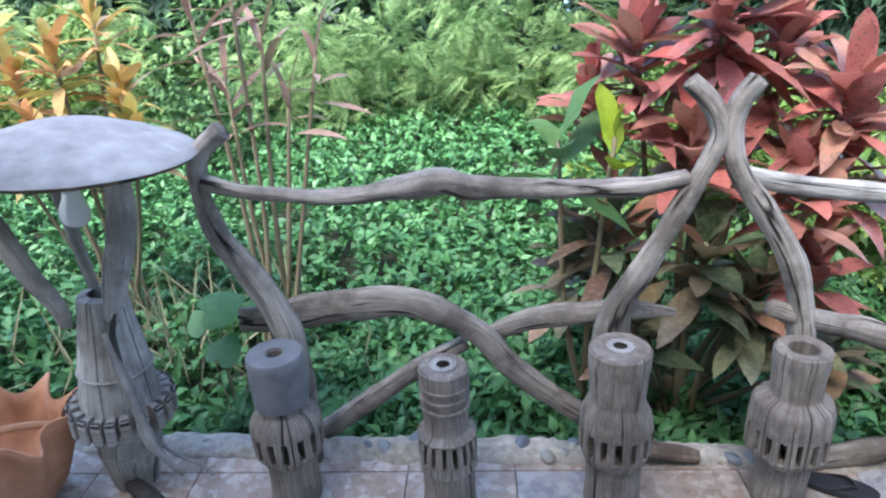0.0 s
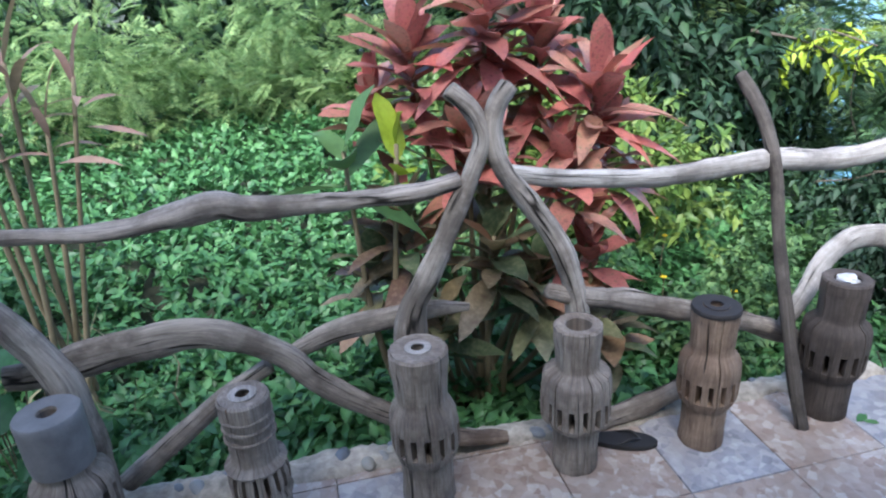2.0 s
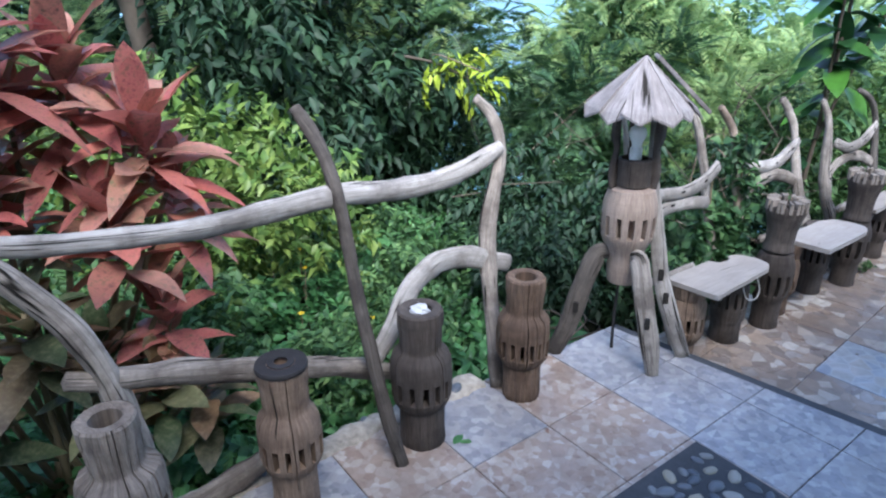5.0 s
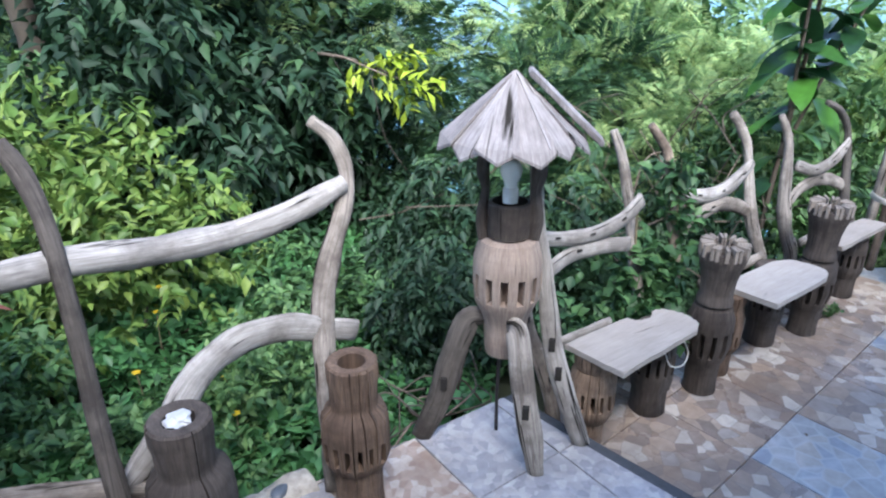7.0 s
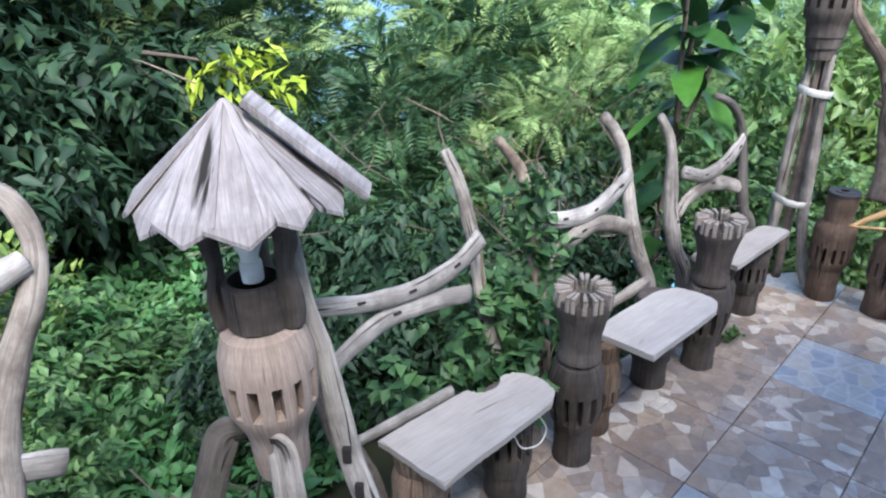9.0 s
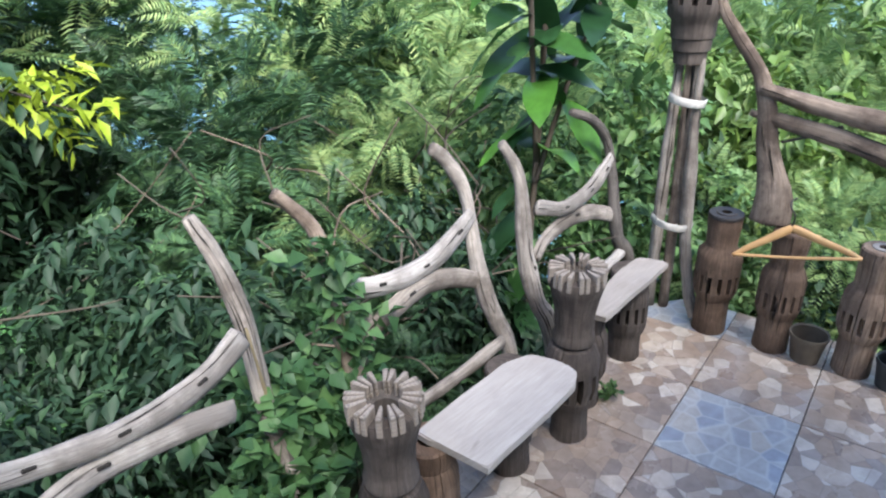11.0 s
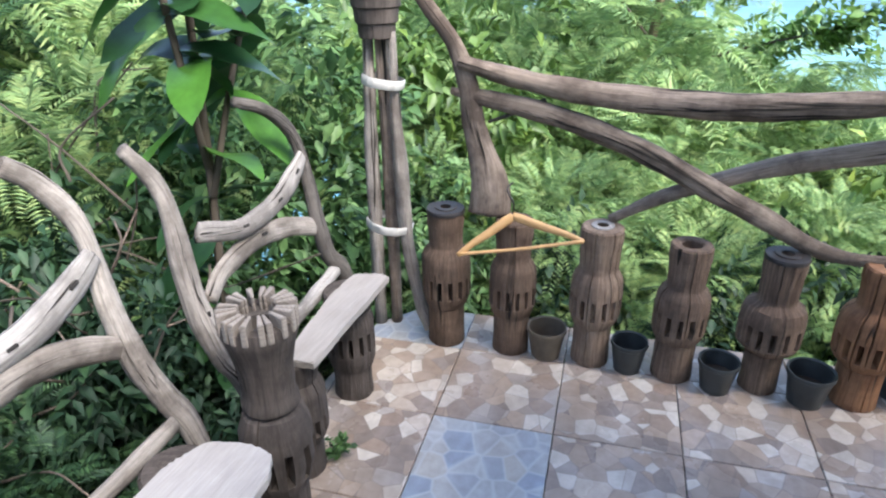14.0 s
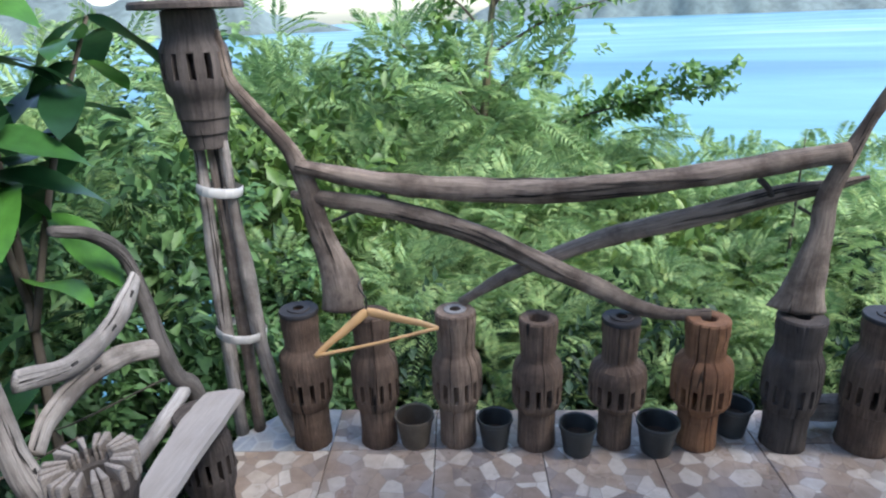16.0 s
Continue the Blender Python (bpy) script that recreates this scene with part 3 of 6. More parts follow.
limb("brace", [(-0.61, 1.86, 0.67, 0.038), (-0.51, 1.86, 0.67, 0.045), (-0.39, 1.86, 0.70, 0.053), (-0.23, 1.86, 0.72, 0.054), (-0.08, 1.86, 0.73, 0.053), (0.04, 1.86, 0.70, 0.050), (0.18, 1.86, 0.61, 0.044), (0.26, 1.86, 0.51, 0.043), (0.37, 1.86, 0.41, 0.040), (0.50, 1.86, 0.31, 0.038)], DRIFT, fence, 0.5, 5)
limb("brace", [(0.19, 1.90, 0.59, 0.026), (0.35, 1.90, 0.65, 0.040), (0.52, 1.90, 0.67, 0.039), (0.65, 1.90, 0.68, 0.034), (0.78, 1.90, 0.67, 0.014)], DRIFT, fence, 0.4, 6, rough=0.05)
limb("brace", [(-0.40, 1.90, 0.19, 0.036), (-0.19, 1.90, 0.35, 0.037), (-0.03, 1.90, 0.47, 0.033), (0.12, 1.90, 0.56, 0.028)], DRIFT, fence, 0.7, 7, rough=0.05)
limb("rail", [(0.89, 1.81, 1.14, 0.025), (1.08, 1.84, 1.09, 0.027), (1.39, 1.90, 1.04, 0.031), (1.64, 1.95, 1.03, 0.038), (1.89, 2.00, 1.02, 0.041), (2.11, 2.04, 0.985, 0.039), (2.36, 2.09, 0.97, 0.038), (2.56, 2.13, 0.99, 0.040), (2.71, 2.16, 1.03, 0.034)], DRIFT_PALE, fence, 0.8, 8)
limb("rail", [(1.01, 1.80, 0.74, 0.029), (1.13, 1.80, 0.70, 0.034), (1.31, 1.82, 0.65, 0.038), (1.56, 1.83, 0.56, 0.034), (1.82, 1.84, 0.46, 0.034), (2.03, 1.84, 0.36, 0.032)], DRIFT, fence, 0.7, 9, rough=0.18)
limb("post", [(1.82, 2.13, 1.30, 0.020), (1.85, 2.09, 1.23, 0.024), (1.87, 2.02, 1.13, 0.023), (1.875, 1.94, 0.98, 0.023), (1.875, 1.885, 0.78, 0.024), (1.87, 1.80, 0.58, 0.025), (1.875, 1.72, 0.37, 0.025), (1.90, 1.65, 0.135, 0.022)], DRIFT_DARK, fence, 0.8, 10)
limb("post", [(2.65, 2.25, 1.23, 0.020), (2.72, 2.24, 1.16, 0.024), (2.74, 2.20, 1.06, 0.026), (2.70, 2.15, 0.95, 0.030), (2.62, 2.09, 0.83, 0.038), (2.56, 2.04, 0.70, 0.043), (2.53, 1.99, 0.59, 0.042), (2.50, 1.93, 0.44, 0.036), (2.48, 1.87, 0.27, 0.036), (2.46, 1.82, 0.14, 0.036)], DRIFT, fence, 0.7, 11)
limb("brace", [(1.89, 1.83, 0.44, 0.029), (2.01, 1.88, 0.53, 0.046), (2.13, 1.94, 0.63, 0.047), (2.26, 1.98, 0.68, 0.046), (2.40, 2.00, 0.67, 0.045), (2.51, 2.00, 0.63, 0.041), (2.65, 2.01, 0.57, 0.034)], DRIFT_PALE, fence, 0.5, 12)
limb("rail", [(1.20, 1.83, 0.17, 0.036), (1.42, 1.85, 0.19, 0.040), (1.62, 1.87, 0.25, 0.034)], DRIFT, fence, 0.9, 13, rough=0.2)
limb("rail", [(0.66, 1.84, 0.215, 0.030), (0.76, 1.83, 0.195, 0.034), (0.88, 1.83, 0.17, 0.020)], DRIFT_BROWN, fence, 0.9, 14, rough=0.25)


# ---- bench backrests of the lower terrace ----
def backrest(label, pieces):
    root = thing("driftwood_trellis", label, "trellis", group="driftwood backrests behind the benches")
    for k, (name, pts, mat, deep) in enumerate(pieces):
        piece = limb(name, pts, mat, root, deep, 20 + k + len(pts) * 3)
        if k in (0, 2, 3):
            p = smooth_path(pts, 6)
            # No hole is cut; a dark block paints the shade of each mortise.
            for f in ((0.25, 0.5, 0.78) if k == 2 else (0.55,) if k == 3 else (0.6, 0.82)):
                q = p[int(f * (len(p) - 1))]
                d = p[int(f * (len(p) - 1)) + 1] - q
                slope = math.degrees(math.atan2(d[2], d[0]))
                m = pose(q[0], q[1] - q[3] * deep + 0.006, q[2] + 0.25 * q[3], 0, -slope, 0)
                part("mortise", box_bm(-0.014, 0.014, -0.008, 0.008, -0.005, 0.005, 0.002, m), MORTISE_SHADE, piece, "near-black block painting the shade of an empty slot")


backrest("grey driftwood backrest of curved planks overgrown by a vine", [
    ("post", [(3.24, 1.98, 1.16, 0.014), (3.25, 1.96, 1.06, 0.017), (3.25, 1.93, 0.93, 0.021), (3.26, 1.90, 0.76, 0.025), (3.26, 1.87, 0.59, 0.029), (3.28, 1.85, 0.43, 0.031), (3.33, 1.82, 0.28, 0.036), (3.36, 1.80, 0.15, 0.037), (3.38, 1.78, -0.02, 0.037)], DRIFT, 0.5),
    ("post", [(3.91, 2.10, 1.06, 0.018), (3.94, 2.07, 0.96, 0.025), (3.96, 2.04, 0.83, 0.027), (3.96, 2.01, 0.74, 0.026), (3.95, 1.98, 0.64, 0.025), (3.94, 1.94, 0.52, 0.025), (3.95, 1.90, 0.38, 0.027), (3.96, 1.83, -0.02, 0.027)], DRIFT, 0.8),
    ("plank", [(3.28, 1.89, 0.80, 0.028), (3.42, 1.89, 0.76, 0.031), (3.59, 1.88, 0.74, 0.033), (3.77, 1.89, 0.76, 0.034), (3.89, 1.90, 0.82, 0.033)], DRIFT_PALE, 0.45),
    ("plank", [(3.27, 1.87, 0.59, 0.025), (3.38, 1.88, 0.64, 0.031), (3.51, 1.89, 0.68, 0.034), (3.68, 1.89, 0.67, 0.034), (3.83, 1.89, 0.64, 0.029)], DRIFT_PALE, 0.5),
    ("plank", [(3.31, 1.83, 0.35, 0.021), (3.50, 1.83, 0.35, 0.023), (3.70, 1.83, 0.35, 0.022)], DRIFT_PALE, 0.6)])
backrest("weathered driftwood backrest of two crossing curved planks", [
    ("post", [(4.15, 2.10, 1.05, 0.018), (4.19, 2.09, 1.00, 0.022), (4.23, 2.07, 0.94, 0.022), (4.24, 2.05, 0.88, 0.023), (4.24, 2.03, 0.80, 0.022), (4.22, 2.00, 0.72, 0.021), (4.22, 1.98, 0.63, 0.027), (4.23, 1.95, 0.52, 0.030), (4.24, 1.90, -0.02, 0.030)], DRIFT_BROWN, 0.9),
    ("post", [(4.74, 2.10, 1.03, 0.021), (4.80, 2.09, 0.97, 0.025), (4.84, 2.06, 0.88, 0.025), (4.84, 2.03, 0.79, 0.024), (4.82, 1.99, 0.67, 0.029), (4.82, 1.95, 0.52, 0.034), (4.84, 1.91, 0.40, 0.036), (4.87, 1.88, 0.29, 0.034), (4.90, 1.83, -0.02, 0.034)], DRIFT, 0.8),
    ("plank", [(4.26, 1.99, 0.75, 0.031), (4.36, 1.98, 0.72, 0.037), (4.50, 1.98, 0.70, 0.039), (4.63, 1.99, 0.71, 0.040), (4.76, 2.00, 0.76, 0.038), (4.82, 2.00, 0.80, 0.025)], DRIFT_PALE, 0.45),
    ("plank", [(4.25, 1.95, 0.52, 0.032), (4.31, 1.97, 0.59, 0.037), (4.42, 1.97, 0.62, 0.037), (4.53, 1.98, 0.64, 0.039), (4.67, 1.98, 0.62, 0.035), (4.83, 1.96, 0.55, 0.030)], DRIFT, 0.5),
    ("plank", [(4.30, 1.84, 0.35, 0.025), (4.55, 1.84, 0.35, 0.027), (4.80, 1.85, 0.36, 0.026)], DRIFT, 0.6)])
backrest("pale driftwood backrest of curved planks at the corner bench", [
    ("post", [(4.94, 1.97, 1.02, 0.018), (4.99, 1.95, 0.93, 0.022), (5.00, 1.93, 0.84, 0.025), (4.99, 1.91, 0.71, 0.030), (4.99, 1.89, 0.58, 0.033), (5.01, 1.86, 0.43, 0.034), (5.06, 1.84, 0.31, 0.035), (5.11, 1.80, -0.02, 0.035)], DRIFT, 0.9),
    ("post", [(5.35, 1.97, 1.04, 0.015), (5.49, 1.96, 0.98, 0.022), (5.59, 1.95, 0.88, 0.023), (5.60, 1.92, 0.73, 0.026), (5.59, 1.89, 0.58, 0.029), (5.61, 1.87, 0.45, 0.030), (5.67, 1.85, 0.35, 0.031), (5.74, 1.81, -0.02, 0.031)], DRIFT_DARK, 0.8),
    ("plank", [(5.05, 1.90, 0.77, 0.027), (5.21, 1.89, 0.72, 0.033), (5.39, 1.90, 0.73, 0.037), (5.51, 1.91, 0.78, 0.036), (5.58, 1.92, 0.82, 0.024)], DRIFT_PALE, 0.45),
    ("plank", [(5.04, 1.89, 0.58, 0.028), (5.12, 1.90, 0.63, 0.032), (5.27, 1.90, 0.66, 0.034), (5.43, 1.90, 0.63, 0.032), (5.60, 1.89, 0.56, 0.027)], DRIFT, 0.5),
    ("plank", [(5.10, 1.82, 0.37, 0.026), (5.36, 1.83, 0.38, 0.029), (5.62, 1.86, 0.39, 0.028)], DRIFT_PALE, 0.7)])

# ---- end fence over the bay ----
end_fence = thing("end_fence", "brown driftwood fence with bowed rail and crossed braces", "fence")
X = (1, 0.09, 0)
limb("post", [(5.91, 1.70, 1.52, 0.008), (5.91, 1.69, 1.38, 0.020), (5.92, 1.62, 1.27, 0.024), (5.93, 1.52, 1.14, 0.028), (5.93, 1.47, 1.01, 0.036), (5.94, 1.45, 0.87, 0.042), (5.94, 1.41, 0.74, 0.058), (5.94, 1.39, 0.64, 0.075), (5.94, 1.39, 0.555, 0.084)], DRIFT_BROWN, end_fence, 0.45, 41, facing=X, rough=0.06)
limb("post", [(6.11, -0.47, 1.46, 0.014), (6.10, -0.36, 1.24, 0.023), (6.10, -0.32, 1.15, 0.025), (6.09, -0.28, 1.06, 0.033), (6.09, -0.24, 0.93, 0.037), (6.09, -0.24, 0.82, 0.043), (6.08, -0.22, 0.70, 0.056), (6.08, -0.21, 0.61, 0.078), (6.08, -0.20, 0.535, 0.100)], DRIFT_BROWN, end_fence, 0.4, 42, facing=X, rough=0.08)
limb("rail", [(5.93, 1.50, 1.08, 0.027), (5.95, 1.27, 1.03, 0.034), (5.98, 0.98, 0.99, 0.039), (6.00, 0.70, 0.98, 0.042), (6.03, 0.43, 0.99, 0.042), (6.05, 0.15, 1.02, 0.040), (6.08, -0.11, 1.06, 0.036), (6.09, -0.28, 1.085, 0.030)], DRIFT_BROWN, end_fence, 1.0, 43, facing=X)
limb("brace", [(5.93, 1.53, 0.985, 0.012), (5.94, 1.37, 0.96, 0.029), (5.96, 1.18, 0.92, 0.035), (5.98, 0.93, 0.84, 0.038), (6.00, 0.70, 0.73, 0.038), (6.02, 0.50, 0.63, 0.034), (6.04, 0.34, 0.545, 0.027), (6.05, 0.22, 0.515, 0.022), (6.06, 0.09, 0.515, 0.022)], DRIFT_BROWN, end_fence, 0.8, 44, facing=X)
limb("brace", [(6.14, -0.38, 0.99, 0.008), (6.13, -0.25, 0.96, 0.025), (6.12, -0.09, 0.93, 0.033), (6.10, 0.14, 0.87, 0.035), (6.07, 0.41, 0.81, 0.033), (6.06, 0.60, 0.74, 0.029), (6.03, 0.80, 0.66, 0.025), (6.01, 0.97, 0.56, 0.017)], DRIFT_BROWN, end_fence, 0.8, 45, facing=X)
for pts in ([(5.96, 1.21, 0.97, 0.008), (5.95, 1.29, 0.93, 0.007), (5.94, 1.40, 0.885, 0.005)], [(6.08, -0.02, 1.00, 0.012), (6.08, -0.05, 0.97, 0.011), (6.09, -0.07, 0.94, 0.01)], [(6.10, -0.16, 0.90, 0.006), (6.09, -0.21, 0.87, 0.006), (6.09, -0.25, 0.85, 0.006)]):
    limb("peg", pts, DRIFT_DARK, end_fence, 1.0, 47, facing=X, sides=8)
limb("rail", [(6.15, -0.24, 0.07, 0.04), (6.17, -0.38, 0.08, 0.05), (6.20, -0.62, 0.07, 0.045)], DRIFT, end_fence, 0.9, 48, facing=X, rough=0.2)


# ---- wheel hubs ----
def hub_profile(h, r_top, r_belly, r_foot, neck=0.66, hole=0.026, foot=0.30, r_neck=None):
    rn = r_neck or r_top * 0.98
    return [(hole, h - 0.10), (hole, h - 0.004), (hole + 0.006, h), (r_top - 0.006, h), (r_top, h - 0.006), (r_top, h * 0.90), (rn * 0.965, h * 0.86), (rn * 0.93, h * (neck + 0.03)), (rn * 1.0, h * (neck + 0.014)), (r_belly * 0.91, h * (neck - 0.018)), (r_belly * 0.98, h * (neck - 0.055)), (r_belly * 1.01, h * 0.55),
            (r_belly * 1.01, h * 0.39), (r_belly * 0.95, h * 0.355), (r_foot * 1.12, h * (foot + 0.012)), (r_foot * 0.99, h * (foot - 0.005)), (r_foot * 0.98, h * 0.12), (r_foot * 1.02, 0.006), (r_foot * 0.98, 0)]


def hub_body(profile, mat, root, h, band=(0.40, 0.54), inside=None, **kw):
    # the hole keeps its own rows, above the order by height of the outside
    ob = lathe("body", profile[3:], mat, root, band=(h * band[0], h * band[1]), **kw)
    rng = range(40)
    verts, faces, uvs = [], [], []
    rows = [profile[3], profile[2], profile[1], profile[0], (0.001, profile[0][1])]
    for r, z in rows:
        for j in rng:
            a = 2 * math.pi * j / 40
            verts.append((r * math.cos(a), r * math.sin(a), z))
            uvs.append((r * math.cos(a) * 0.35, r * math.sin(a) * 3))
    for i in range(len(rows) - 1):
        for j in rng:
            k = (j + 1) % 40
            faces.append((i * 40 + j, i * 40 + k, (i + 1) * 40 + k, (i + 1) * 40 + j))
    mesh_object("end_grain", verts, faces, inside or mat, root, "", uvs, smooth=False)
    return ob


def hub(label, x, y, z, mat, h=0.53, top=0.062, belly=0.088, foot=0.066, turn=0, lean=(0, 0), ring="", seed=0, hole=0.026, neck=0.66, band=(0.385, 0.525), crack=2, wobble=0.04, slots=15, depth=0.066, footh=0.30, groove=0, splits=()):
    root = thing("wheel_hub", label, "wheel hub", pose(x, y, z, lean[0], lean[1], turn), group="old wooden wheel hubs along the terrace")
    prof = hub_profile(h, top, belly, foot, neck, hole, footh)
    body = hub_body(prof, mat, root, h, band, crack=crack, seed=seed, wobble=wobble, slots=slots, depth=depth, splits=[(a - turn, low) for a, low in splits])
    if ring in ("bushing", "cap"):
        disc("bushing", hole + 0.014, h + 0.001, IRON if ring == "cap" else DRIFT_PALE, body, 0.004, hole * 0.75, label="iron bushing ring" if ring == "cap" else "worn bushing ring")
    if ring == "cap":
        disc("cap", top + 0.003, h - 0.014, IRON, body, 0.015, hole + 0.015, label="dark iron rim band")
    for k in range(groove):
        disc("band", top * 1.0 + 0.002, h * (0.74 + 0.07 * k), mat, body, 0.008, top * 0.8)
    return root


Z1 = FLOOR_1
first_hub = hub("grey wooden wheel hub with a smooth painted neck", -0.425, 1.65, Z1, HUB_GREY, 0.53, 0.079, 0.108, 0.078, 40, seed=1, hole=0.024, neck=0.62)
hub("grey wheel hub with turned grooves on its neck", 0.075, 1.64, Z1, HUB_GREY, 0.50, 0.072, 0.088, 0.080, 10, seed=2, ring="bushing", groove=3, neck=0.56, slots=17)
hub("grey wheel hub with a worn iron ring round its hole", 0.575, 1.67, Z1, HUB_GREY, 0.545, 0.087, 0.104, 0.082, 70, seed=3, ring="bushing", neck=0.66)
hub("split and worn grey wheel hub with a wide hollow top", 1.075, 1.69, Z1, HUB_GREY, 0.535, 0.074, 0.110, 0.074, 25, seed=4, hole=0.040, crack=6, wobble=0.07, slots=17, neck=0.70, splits=((265, 0.2), (300, 0.9)))
hub("tan wheel hub with a dark iron rim", 1.535, 1.69, Z1, HUB_TAN, 0.525, 0.074, 0.095, 0.072, 0, seed=5, ring="cap", neck=0.68)
hub("dark brown wheel hub with crumpled white paper in its hole", 2.035, 1.73, Z1, HUB_DARK, 0.53, 0.078, 0.106, 0.082, 0, seed=6, hole=0.040, neck=0.70)
hub("rough tan wheel hub with eroded ridges", 2.505, 1.735, Z1, HUB_BROWN, 0.52, 0.074, 0.100, 0.074, 33, seed=7, hole=0.040, crack=7, wobble=0.08, slots=17, neck=0.70)


lathe("painted_neck", [(0.026, 0.5325), (0.081, 0.5325), (0.0845, 0.527), (0.0835, 0.40), (0.081, 0.365), (0.072, 0.36)], PAINT, first_hub, slots=10, wobble=0.006, label="smooth grey painted neck")


def crumple(x, y, z):
    bm = bmesh.new()
    bmesh.ops.create_icosphere(bm, subdivisions=3, radius=0.03)
    for v in bm.verts:
        k = 1 + 0.5 * noise.noise(v.co * 60)
        v.co = Vector((v.co.x * k * 1.1, v.co.y * k, v.co.z * k * 0.5))
    ob = part("crumpled_paper", bm, PAPER)
    ob.location = (x, y, z)
    tagged(ob, "crumpled white paper stuffed into the hub's hole", "paper")


crumple(2.035, 1.73, Z1 + 0.525)

# hubs along the end of the lower terrace
for args in (
    ("brown wheel hub with a dark iron cap", 5.905, 1.545, HUB_BROWN, dict(h=0.565, top=0.068, belly=0.092, foot=0.070, ring="cap", seed=11, neck=0.72)),
    ("brown wheel hub under the flared fence post", 5.935, 1.290, HUB_BROWN, dict(h=0.545, top=0.069, belly=0.087, foot=0.069, neck=0.69, seed=12, crack=4, depth=0.02)),
    ("tan wheel hub split by a long crack", 5.965, 0.985, HUB_TAN, dict(h=0.55, top=0.074, belly=0.091, foot=0.068, neck=0.68, seed=13, crack=5, ring="bushing", depth=0.03, splits=((176, 0), (120, 0.6)))),
    ("brown wheel hub with a hollow top and open slots", 5.975, 0.690, HUB_BROWN, dict(h=0.525, top=0.070, belly=0.092, foot=0.070, neck=0.68, seed=14, hole=0.034, crack=4, splits=((183, 0.9),))),
    ("dark brown wheel hub with a narrow neck and foot", 6.005, 0.400, HUB_BROWN, dict(h=0.52, top=0.066, belly=0.101, foot=0.062, seed=15, ring="cap", neck=0.66, splits=((175, 1.4),))),
    ("reddish wheel hub with a brace resting on it", 6.03, 0.100, HUB_RED, dict(h=0.515, top=0.076, belly=0.104, foot=0.072, neck=0.70, seed=16, crack=4, splits=((158, 0.8), (182, 0)))),
    ("dark grey wheel hub with a turned neck under the fence post", 6.055, -0.215, HUB_DARK, dict(h=0.52, top=0.082, belly=0.096, foot=0.078, seed=17, depth=0.015, neck=0.72)),
    ("grey-brown wheel hub with a dark top ring", 6.07, -0.50, HUB_BROWN, dict(h=0.525, top=0.080, belly=0.104, foot=0.090, neck=0.72, seed=18, ring="cap")),
    ("brown wheel hub at the end of the row", 6.10, -0.80, HUB_BROWN, dict(h=0.52, top=0.066, belly=0.088, foot=0.070, seed=19)),
):
    hub(args[0], args[1], args[2], 0, args[3], turn=23 * args[4]["seed"], **args[4])

# hubs that carry the benches
for args in (
    ("tan slotted wheel hub under the end of a bench", 3.44, 1.66, HUB_TAN, dict(h=0.395, top=0.076, belly=0.086, foot=0.060, seed=21, neck=0.80, band=(0.44, 0.62), footh=0.26)),
    ("dark slotted wheel hub under a bench", 3.78, 1.655, HUB_DARK, dict(h=0.395, top=0.080, belly=0.084, foot=0.072, seed=22, neck=0.80, band=(0.50, 0.72))),
    ("brown wheel hub under the end of a bench", 4.25, 1.665, HUB_BROWN, dict(h=0.405, top=0.074, belly=0.082, foot=0.058, seed=23, neck=0.78, footh=0.28)),
    ("dark slotted wheel hub under a bench", 4.65, 1.70, HUB_DARK, dict(h=0.405, top=0.078, belly=0.082, foot=0.070, seed=24, neck=0.80, band=(0.50, 0.72))),
    ("dark brown wheel hub under the corner bench", 5.10, 1.70, HUB_DARK, dict(h=0.41, top=0.072, belly=0.084, foot=0.064, seed=25, neck=0.78)),
    ("dark wheel hub under the corner bench", 5.48, 1.735, HUB_DARK, dict(h=0.41, top=0.078, belly=0.084, foot=0.068, seed=26, neck=0.80, band=(0.46, 0.64))),
):
    hub(args[0], args[1], args[2], 0, args[3], turn=31 * args[4]["seed"], hole=0.03, **args[4])


def wedge(r0, r1, w0, w1, z0, z1):
    bm = bmesh.new()
    vs = [bm.verts.new(p) for p in ((r0, -w0, z0), (r1, -w1, z0), (r1, w1, z0), (r0, w0, z0), (r0, -w0, z1), (r1, -w1, z1), (r1, w1, z1), (r0, w0, z1))]
    for f in ((0, 3, 2, 1), (4, 5, 6, 7), (0, 1, 5, 4), (1, 2, 6, 5), (2, 3, 7, 6), (3, 0, 4, 7)):
        bm.faces.new([vs[i] for i in f])
    bmesh.ops.bevel(bm, geom=list(bm.edges), offset=0.0025, segments=1, affect="EDGES")
    return bm


def uv_from_box(ob):
    """A plain UV map in metres for a small wooden piece."""
    me = ob.data
    layer = me.uv_layers.new(name="UVMap")
    for lp in me.loops:
        v = me.vertices[lp.vertex_index].co
        layer.data[lp.index].uv = ((v.x + v.z) * 0.4, v.y)


